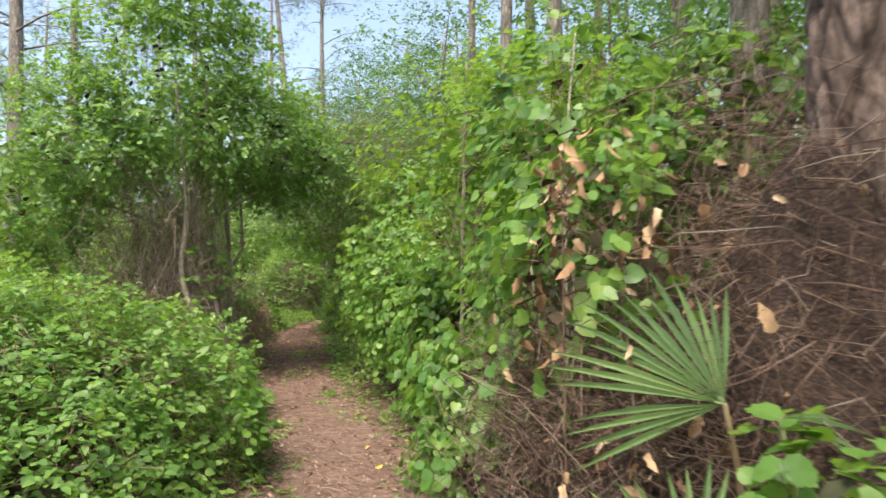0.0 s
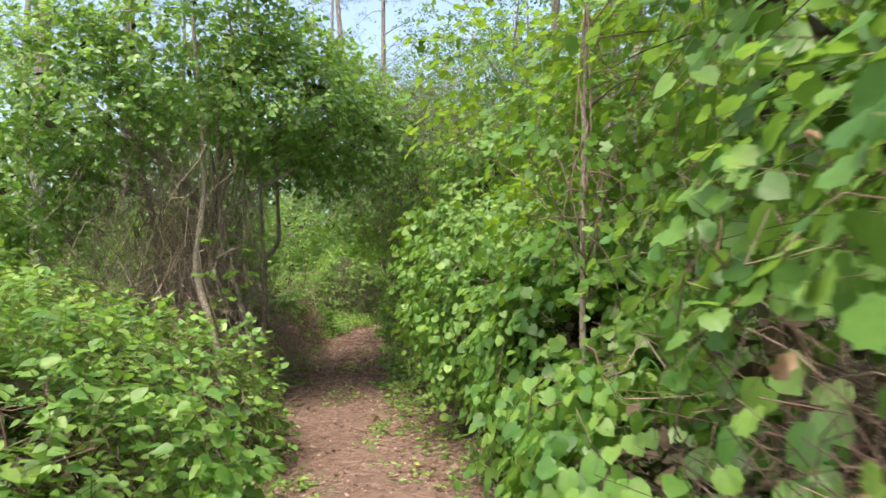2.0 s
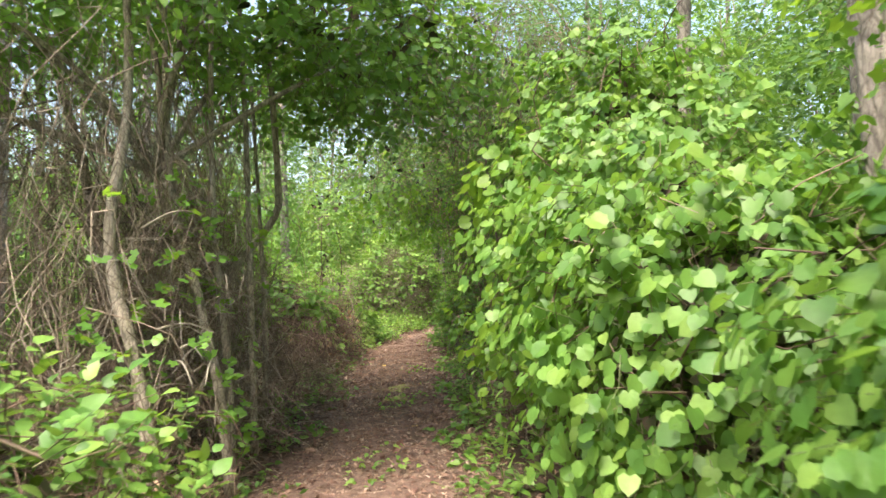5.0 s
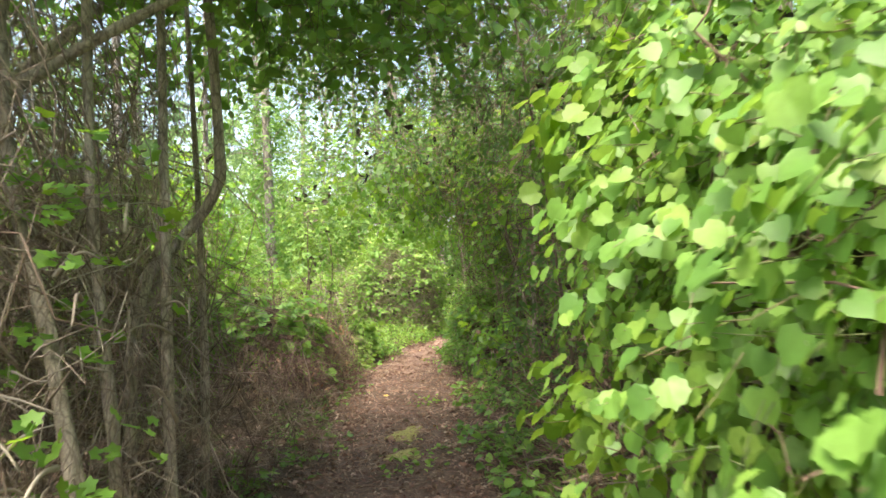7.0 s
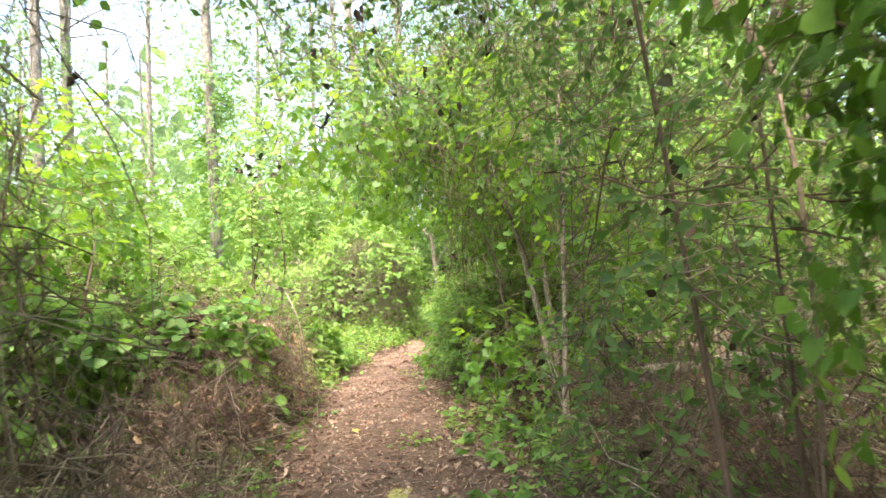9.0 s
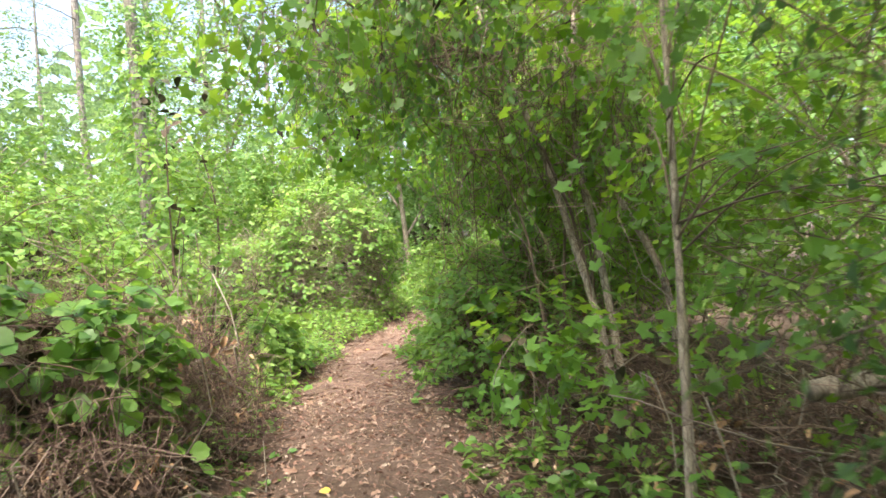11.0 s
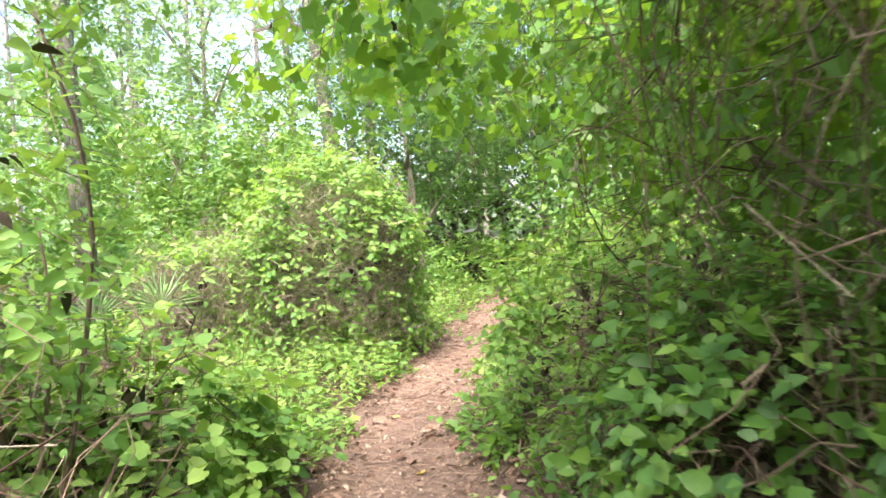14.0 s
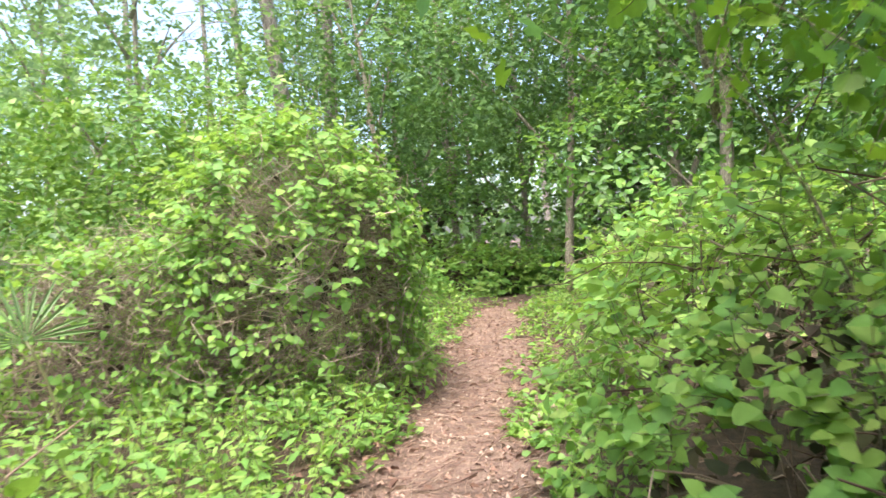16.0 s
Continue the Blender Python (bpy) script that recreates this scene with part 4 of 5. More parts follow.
def leaning_tree():
    rng = np.random.default_rng(111)
    ob = plant("leaning_tree", "thin twin-stemmed tree with star leaves spreading over the trail", "tree", (-1.75, 15.4),
               [((-2.0, 16.2, 2.7), (1.0, 1.3, 0.9)), ((-3.0, 17.4, 2.5), (1.3, 1.4, 0.6)), ((-1.9, 17.9, 2.2), (1.0, 0.9, 0.7)), ((-1.4, 16.4, 1.7), (0.9, 1.0, 0.9)), ((-3.2, 15.3, 2.75), (1.0, 1.0, 0.5))], 1700, STARLEAF, STAR, 0.085, 6, 0.34, 0.25, rise=0.05, seed=111,
               stems=0, head=1.72, depth=0.6, stem_mat=DARKTWIG, inner=0)
    tube("trunk", [(-1.7, 15.4, 0), (-1.72, 15.45, 0.5), (-1.85, 15.6, 1.15), (-2.05, 15.75, 1.9), (-2.4, 16.0, 2.9)], 0.035, 0.015, GREYBARK, ob, "grey leaning trunk", 9, 20)
    tube("trunk", [(-1.6, 15.4, 0), (-1.65, 15.5, 0.6), (-1.72, 15.6, 1.25), (-1.8, 15.7, 2.0), (-1.7, 15.9, 3.0)], 0.03, 0.015, GREYBARK, ob, sides=9, knots=20)
    tube("trunk", [(-1.2, 15.6, 0), (-1.3, 15.6, 0.9), (-1.55, 15.7, 1.5), (-1.8, 16, 2.6)], 0.03, 0.012, GREYBARK, ob, sides=9, knots=16)
    for e in ((-3.2, 17.3, 2.8), (-3.4, 16.6, 2.5), (-2.6, 17.8, 2.6), (-3.7, 17.6, 2.7), (-2.9, 16.2, 2.6), (-2.0, 17.5, 2.2)):
        tube("branch", [(-2.3, 15.95, 2.5), (np.array(e) + (-2.3, 15.95, 2.6)) / 2, e], 0.012, 0.004, DARKTWIG, ob, sides=6, knots=10)
    # dead vine strands that hang under the crown
    n = 300
    top = np.stack([rng.uniform(-3.0, -0.9, n), rng.uniform(15.2, 17.0, n), rng.uniform(1.9, 3.0, n)], axis=1)
    low = top + np.stack([rng.normal(size=n) * 0.1, rng.normal(size=n) * 0.12, -rng.uniform(0.4, 1.3, n)], axis=1)
    ok = clear(low, 1.75, 0.05)
    paths = bent(top[ok], low[ok], 7, 0.07)
    strand_part("dead_vine_curtain", paths, (0.0026 * rng.uniform(0.5, 1.6, len(paths)))[:, None] * np.linspace(1, 0.6, 7)[None], TANGLE, ob, "brown dead vine strands hanging down")
    tangle(ob, [((-1.8, 16.0, 1.6), (0.8, 0.9, 1.2)), ((-2.2, 15.6, 2.6), (0.9, 1.0, 0.7))], 450, VINE, 0.0035, 0.6, rng, name="dead_vine_tangle", head=2.0)


leaning_tree()
plant("hanging_vine", "dark mass of vine and dead stems hanging beside the trail", "vine", (-1.9, 15.9), [((-2.3, 15.9, 2.3), (0.8, 0.85, 0.9)), ((-1.75, 16.7, 1.5), (0.85, 0.8, 1.0)), ((-3.0, 16.0, 2.6), (0.7, 0.8, 0.4)), ((-2.35, 17.2, 1.2), (0.55, 0.6, 0.9))], 900, OVAL, OAK, 0.055, 7, 0.3, 0.5, rise=0.0,
      seed=113, stems=6, stem_r=0.012, stem_mat=DARKTWIG, twigs=600, depth=0.7, head=1.6, gaps=0.45, inner=0)
plant("hanging_vine", "dark small-leaved vine hanging over the trail", "vine", (-1.9, 15.5), [((-3.3, 15.9, 2.7), (0.75, 0.8, 0.42)), ((-2.6, 15.1, 2.6), (0.7, 0.7, 0.45)), ((-3.5, 16.8, 2.7), (0.5, 0.6, 0.4))], 250, OVAL, DARK, 0.055, 7, 0.28, 0.6, rise=0.0,
      seed=116, stems=2, stem_r=0.005, stem_mat=DARKTWIG, twigs=150, twig_mat=DARKTWIG, depth=0.7, head=1.95, inner=0.1)
plant("backlit_shrub", "tall shrub with bright yellow-green leaves behind hanging vines", "bush", (-0.7, 17.8), [((-0.8, 17.7, 1.9), (1.0, 0.9, 1.0)), ((0.3, 16.6, 1.8), (0.9, 1.0, 1.1)), ((-1.5, 18.4, 2.0), (0.7, 0.6, 0.6))], 1100, STARLEAF, STAR, 0.09, 6, 0.34, 0.15,
      seed=115, stems=8, stem_r=0.014, stem_mat=DARKTWIG, inner=0, gaps=0.35)
sapling((-1.68, 13.95), (-1.6, 14.3, 3.2), [((-1.5, 14.3, 2.3), (0.7, 0.7, 0.8)), ((-1.0, 14.0, 1.4), (0.6, 0.6, 0.6))], 160, 121, 0.08, "thin bare-stemmed sapling with light green leaves")
plant("understory_shrub", "thin leafy understory shrub among brown twigs", "bush", (-0.2, 14.6), [((-0.3, 14.6, 1.3), (1.0, 1.5, 1.2)), ((0.6, 12.6, 1.2), (1.2, 1.3, 1.2))], 900, OVAL, HERB, 0.075, 7, 0.34, seed=122, skirt=0.6, twigs=900, stems=6, stem_r=0.012, depth=0.7, inner=0)


def fallen_log():
    rng = np.random.default_rng(125)
    ob = thing("fallen_log", (-0.6, 14.22, 0), "short broken grey log lying over a brush pile", "log")
    tube("log", [(-1.08, 14.2, 0.50), (-0.75, 14.21, 0.53), (-0.45, 14.24, 0.56), (0.3, 14.3, 0.62)], 0.05, 0.062, GREYBARK, ob, "weathered grey log with a broken end", sides=16, knots=30, rough=0.045)
    tube("branch_stub", [(-0.5, 14.22, 0.56), (-0.52, 14.15, 0.68), (-0.6, 14.1, 0.78)], 0.016, 0.007, GREYBARK, ob, sides=7, knots=8)
    tube("propped_limb", [(-0.2, 13.8, 0.0), (-0.25, 14.1, 0.3), (-0.3, 14.5, 0.66), (-0.35, 14.9, 0.9)], 0.03, 0.02, GREYBARK, ob, sides=9, knots=14)
    pile = thing("brush_pile", (-0.7, 14.3, 0), "low pile of brown dead twigs on the forest floor", "brush heap")
    masses = [((-0.8, 14.3, 0.1), (0.9, 0.9, 0.4)), ((-1.0, 13.1, 0.05), (0.8, 0.8, 0.35)), ((0.4, 14.6, 0.1), (0.9, 1.2, 0.45)), ((-1.6, 14.9, 0.05), (0.6, 0.7, 0.35))]
    tangle(pile, masses, 2600, TANGLE, 0.003, 0.5, rng, 0.0, "dead_vine_tangle")
    tangle(pile, masses, 300, GREYTWIG, 0.005, 0.8, rng, 0.1, "brushwood", "pale dry twigs")
    P, O = shell(masses, 500, rng, 0.3)
    leaf_part("dry_leafage", CURLED, DEADLEAF, P, rng.normal(size=P.shape), O + rng.normal(size=P.shape) * 0.5, 0.06 * rng.uniform(0.5, 1.3, len(P)), pile)


fallen_log()
plant("vine_sapling", "low sapling with light lobed leaves in the shade", "bush", (-2.1, 15.2), [((-2.2, 15.1, 0.6), (0.3, 0.5, 0.35)), ((-1.7, 14.6, 0.5), (0.4, 0.4, 0.3))], 85, STARLEAF, STAR, 0.085, 5, 0.22, 0.1, seed=126, stems=6, stem_r=0.006,
      skirt=0.3)
plant("hanging_grapevine", "thin grapevine with round yellow-green leaves hanging in the air", "vine", (-2.2, 18.3), [((-2.95, 18.2, 1.85), (0.3, 0.25, 0.14)), ((-2.4, 18.2, 1.8), (0.3, 0.3, 0.2)), ((-3.3, 17.6, 1.72), (0.14, 0.14, 0.1))], 26, HEART, LIT_GRAPE, 0.062, 4, 0.18,
      0.4, seed=127, single=104, fine=FINEHEART, stems=5, stem_r=0.004, head=1.6, inner=0, gaps=0)
palmetto((-6.2, 20.6, 0.8), (0.5, -0.75, 0.35), (0.1, -0.2, 0.9), 210, 0.5, 20, 131, "green fan palmetto in the undergrowth", 0.3)
palmetto((-6.6, 20.2, 0.75), (0.4, -0.85, 0.3), (-0.5, 0, 0.6), 190, 0.5, 18, 132, "green fan palmetto in the undergrowth", 0.3)
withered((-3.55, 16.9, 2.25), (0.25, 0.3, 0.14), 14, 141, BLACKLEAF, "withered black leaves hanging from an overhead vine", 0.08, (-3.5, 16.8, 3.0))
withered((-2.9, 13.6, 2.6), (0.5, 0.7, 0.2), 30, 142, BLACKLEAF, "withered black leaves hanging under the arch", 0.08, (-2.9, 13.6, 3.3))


# ---- woods around ----
def pine(base, height, r, seed, label, lean=(0, 0), low=0.55, tufts=900, bark=None, group="pines", vines=0):
    rng = np.random.default_rng(seed)
    ob = thing("pine_tree", (base[0], base[1], 0), label, "tree", group)
    b = np.array((base[0], base[1], -0.1))
    t = b + (lean[0], lean[1], height)
    tube("trunk", [b, b + (t - b) * 0.35 + (0.08 * rng.normal(), 0.08 * rng.normal(), 0), b + (t - b) * 0.7, t], r, r * 0.35, bark or FARBARK, ob, sides=11, knots=22, rough=0.025)
    P, O = [], []
    for i in range(26):
        u = low + (0.98 - low) * rng.random()
        s = b + (t - b) * u
        a = rng.uniform(0, 6.28)
        L = (1.1 - u) * height * 0.24 + 0.6
        e = s + np.array((math.cos(a) * L, math.sin(a) * L, L * rng.uniform(-0.1, 0.35)))
        tube("limb", [s, (s + e) / 2 + (0, 0, 0.1 * L), e], r * 0.16, r * 0.04, FARBARK, ob, sides=4, knots=5)
        m = tufts // 40
        k = rng.uniform(0.35, 1.05, m)[:, None]
        P.append(s * (1 - k) + e * k + rng.normal(size=(m, 3)) * 0.28)
        O.append(np.tile(unit(e - s), (m, 1)))
    P, O = np.concatenate(P), np.concatenate(O)
    leaf_part("needle_growth", NEEDLES, PINE, P, O + rng.normal(size=P.shape) * 0.7 + UP * 0.4, rng.normal(size=P.shape), 0.34 * rng.uniform(0.7, 1.2, len(P)), ob)
    if vines:
        z = rng.uniform(0.5, height * 0.45, vines)
        a = rng.uniform(0, 6.28, vines)
        o = np.stack([np.cos(a), np.sin(a), np.zeros(vines)], axis=1)
        P = b + (t - b) * (z / height)[:, None] + o * (r + 0.05 + 0.25 * rng.random((vines, 1)))
        pos, ax, no, _ = spray_leaves(P, o, 5, 0.25, rng, 0.3)
        leaf_part("climbing_leafage", SIMPLE, OAK, pos, ax, no, 0.1 * rng.uniform(0.6, 1.2, len(pos)), ob)
    return ob


def near_pine():
    """The big pine at the start, its bark in thick plates."""
    ob = thing("pine_tree", (1.80, 2.78, 0), "large pine trunk with thick reddish brown plated bark", "tree")
    rows, cols, h = 330, 130, 9.0
    zz, aa = np.meshgrid(np.linspace(-0.1, h, rows), np.arange(cols) * 2 * np.pi / cols, indexing="ij")
    v, cracks = [], []
    for z, a in zip(zz.ravel(), aa.ravel()):
        q = Vector((math.cos(a) * 1.5, math.sin(a) * 1.5, z * 2.6))
        d = noise.voronoi(q * 1.25 + noise.noise_vector(q * 1.6) * 0.4 + noise.noise_vector(q * 5) * 0.1)[0]
        plate = min((d[1] - d[0]) * 3.2, 1.0) ** 0.7
        rr = 0.225 - 0.008 * z + 0.032 * plate + 0.007 * noise.noise(q * 9) + 0.006 * noise.noise(q * 3) + 0.03 * math.exp(-max(z, 0) * 2.5)
        cracks.append(max(0.0, 1 - plate * 1.5))
        v.append((1.80 + rr * math.cos(a) - 0.012 * z, 2.78 + rr * math.sin(a), z))
    i = np.arange(rows * cols).reshape(rows, cols)
    n = np.roll(i, -1, axis=1)
    q = np.stack([i[:-1], n[:-1], n[1:], i[1:]], axis=-1).reshape(-1, 4)
    me = mesh_of("trunk", np.array(v), q, PINEBARK, True)
    me.attributes.new("crack", "FLOAT", "POINT").data.foreach_set("value", np.array(cracks, dtype=np.float32))
    part("trunk", me, ob)
    # a faded orange paint blaze
    m, nt, bsdf = fresh("orange_paint")
    wear = node(nt, "ShaderNodeTexNoise", Scale=40.0, Detail=4.0)
    nt.links.new(ramp_of(nt, wear.outputs["Fac"], [(0.3, (0.35, 0.10, 0.03)), (0.7, (0.75, 0.16, 0.04))]), bsdf.inputs["Base Color"])
    bsdf.inputs["Roughness"].default_value = 0.8
    aa = np.radians(np.linspace(-104, -78, 7))
    zs = np.linspace(1.93, 2.2, 8)
    A, Z = np.meshgrid(aa, zs)
    R = 0.252 - 0.008 * Z + 0.004 * np.sin(A * 40 + Z * 30)
    pv = np.stack([1.80 + R * np.cos(A) - 0.012 * Z, 2.78 + R * np.sin(A), Z + 0.012 * np.sin(A * 23)], axis=-1).reshape(-1, 3)
    k = np.arange(56).reshape(8, 7)
    pq = np.stack([k[:-1, :-1], k[:-1, 1:], k[1:, 1:], k[1:, :-1]], axis=-1).reshape(-1, 4)
    part("paint_blaze", mesh_of("paint_blaze", pv, pq, m, True), ob, "faded orange paint blaze")


near_pine()
# two pines added out of view to shade the brush heap and near trunk
pine((1.0, -2.5), 15, 0.2, 200, "unseen tall pine added behind the start to cast shade", (0.2, 0), 0.45, 2400)
pine((2.6, 0.2), 14, 0.19, 199, "unseen tall pine added behind the start to cast shade", (0, 0), 0.5, 2000)
pine((1.98, 4.6), 15, 0.15, 201, "pine with mottled bark behind dead vines", tufts=500, low=0.6, vines=200)
for i, (x, y, r) in enumerate(((0.95, 9.4, 0.11), (1.5, 8.3, 0.12), (1.6, 11.2, 0.11), (0.5, 13.5, 0.09), (2.9, 7.0, 0.15), (3.6, 10.2, 0.16), (3.4, 14.5, 0.14), (5.2, 5.0, 0.18), (5.6, 12.0, 0.18))):
    pine((x, y), 13 + (i * 3) % 5, r, 210 + i, "slender pine standing in dense undergrowth", (RNG.normal() * 0.4, RNG.normal() * 0.4), 0.55, 500, vines=160)
pine((-8.1, 22.7), 13, 0.14, 230, "pine trunk wrapped in climbing vine", (-0.3, 0), 0.6, 500, vines=900)
pine((-6.2, 30.5), 17, 0.2, 231, "tall leaning pine behind the shrubs", (-1.6, 0.4), 0.5, 700)
pine((-8.7, 13.6), 16, 0.17, 232, "tall grey-brown pine with bare lower limbs", (0, 0), 0.3, 700)
pine((-6.4, 29.3 + 6), 19, 0.2, 233, "tall thin pine against the sky", (0.2, 0), 0.4, 900)
prng = np.random.default_rng(5)
pine_a = pine((-14, 12), 17, 0.17, 240, "tall pine in the open pine stand", (0.3, 0.2), 0.35, 800)
pine_b = pine((-13, 24), 19, 0.16, 241, "tall pine in the open pine stand", (-0.3, 0.2), 0.45, 800)
pine_c = pine((-18, 18), 18, 0.18, 242, "tall pine in the open pine stand", (0.2, -0.2), 0.4, 800)
spots = []
while len(spots) < 46:
    if len(spots) < 34:
        x, y = prng.uniform(-38, -9.5), prng.uniform(4, 52)
    else:
        x, y = prng.uniform(-8, 30), prng.uniform(38, 60)
    if all((x - a) ** 2 + (y - b) ** 2 > 4 for a, b in spots) and abs(x + 8.7) + abs(y - 13.6) > 2:
        spots.append((x, y))
for i, (x, y) in enumerate(spots):
    copy_thing((pine_a, pine_b, pine_c)[i % 3], pose(x, y, 0, 0, 0, prng.uniform(0, 360)))


def broadleaf(base, height, seed, n=900, mat=None, size=0.135, label="dark green broadleaf tree with layered crown", low=0.25, spread=1.0, group="broadleaf trees"):
    rng = np.random.default_rng(seed)
    blobs = []
    for i in range(8):
        u = low + (1 - low) * (i + 0.5) / 8
        rad = spread * height * 0.2 * (0.42 + 0.58 * math.sin(math.pi * min(u * 0.85 + 0.1, 1))) * rng.uniform(0.8, 1.2)
        a = i * 2.4 + rng.random()
        blobs.append(((base[0] + math.cos(a) * rad * 0.8, base[1] + math.sin(a) * rad * 0.8, u * height), (rad, rad, rad * 0.55)))
    ob = plant("broadleaf_tree", label, "tree", base, blobs, n, BLADE, mat or DARK, size, 7, 0.5, 0.15, rise=0.1, seed=seed, stems=0, lump=0.3, depth=0.5, shoots=False, group=group, inner=0)
    b = np.array((base[0], base[1], -0.1))
    t = b + (rng.normal() * 0.3, rng.normal() * 0.3, height * 0.92)
    tube("trunk", [b, (b + t) / 2 + (rng.normal() * 0.15, rng.normal() * 0.15, 0), t], height * 0.0085, 0.02, GREYBARK, ob, sides=8, knots=16)
    for c, r in blobs:
        s = b + (t - b) * max(0.12, (c[2] / height - 0.15))
        tube("limb", [s, (s + np.array(c)) / 2 + (0, 0, 0.15), c], height * 0.005, 0.01, GREYBARK, ob, sides=5, knots=8)
    return ob


tree_a = broadleaf((-1.1, 29.9), 11.5, 301, 1500, label="pale-stemmed broadleaf tree at the end of the trail")
tree_b = broadleaf((0.8, 28.5), 13.0, 302, 1700)
tree_c = broadleaf((-4.6, 32), 10.5, 303, 1500, DARK)
tree_d = broadleaf((-9.0, 27), 3.9, 304, 1300, BRAMBLE, 0.12, "light green spreading shrub-like tree", 0.08, 2.0)
tree_e = broadleaf((3.2, 12.5), 7.5, 305, 1300, OAK, 0.115, "green understory tree in the dense woods")
# copies at (5.6, 0.0) and (3.2, -3.0) are unseen, added to shade the start
for i, (x, y, a, t) in enumerate(((3.4, 30, 40, tree_a), (-3.0, 34.5, 100, tree_b), (1.0, 33, 200, tree_c), (5.5, 27, 10, tree_c), (3.0, 25, 70, tree_e), (2.4, 22.5, 150, tree_e), (4.6, 19.5, 250, tree_e),
                                 (4.2, 17, 300, tree_e), (4.9, 15.5, 30, tree_c), (6.4, 9.5, 80, tree_b), (4.2, 7.2, 200, tree_e), (6.0, 4.4, 130, tree_e), (-7.0, 26.3, 120, tree_d), (-11.5, 24, 220, tree_d),
                                 (-11.0, 19, 40, tree_d), (-12.5, 30, 140, tree_d), (-10.5, 15.0, 300, tree_d), (-12.0, 10, 80, tree_d), (-2.0, 18.5 + 22, 60, tree_b), (-13, 40, 60, tree_d),
                                 (8, 22, 0, tree_b), (2.6, 20.4, 33, tree_e), (-6, -5, 0, tree_e), (-0.2, 24.6, 45, tree_a), (-3.9, 40, 45, tree_b), (1.6, 31, 145, tree_b), (-4.4, 36, 20, tree_b), (-1.0, 35.5, 120, tree_b), (-7.2, 38.5, 220, tree_a), (2.6, 37, 320, tree_b), (5.6, 0.0, 77, tree_e), (3.2, -3.0, 160, tree_b), (0.2, 25.2, 160, tree_e), (-10, 33, 160, tree_d), (-14.5, 26, 99, tree_d), (-16.5, 21, 9, tree_d), (4, -4, 0, tree_c), (-2, -9, 90, tree_b))):
    copy_thing(t, pose(x, y, 0, 0, 0, a))

tree_f = broadleaf((-9.5, 29.5), 10.5, 306, 1100, HAZE, 0.15, "tall airy tree with haze tinted into its pale green leaves", 0.3, 1.0)
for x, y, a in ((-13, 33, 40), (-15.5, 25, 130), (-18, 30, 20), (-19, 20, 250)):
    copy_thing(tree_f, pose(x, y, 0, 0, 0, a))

# far woods that close the view
def far_woods():
    rng = np.random.default_rng(401)
    n = 26000
    a = rng.uniform(0, 2 * np.pi, n)
    d = rng.uniform(45, 80, n)
    top = 10 + 4 * np.sin(a * 9) + 3 * np.sin(a * 23 + 1)
    P = np.stack([-4 + d * np.sin(a), 14 + d * np.cos(a), np.maximum(top, 2.5) * rng.random(n) ** 0.8 + 0.3], axis=1)
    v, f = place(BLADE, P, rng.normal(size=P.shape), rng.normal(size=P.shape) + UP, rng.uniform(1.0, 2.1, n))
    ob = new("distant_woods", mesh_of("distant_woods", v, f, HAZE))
    tagged(ob, "green line of distant woodland with haze tinted into its leaves", "trees", kind="stuff")


far_woods()


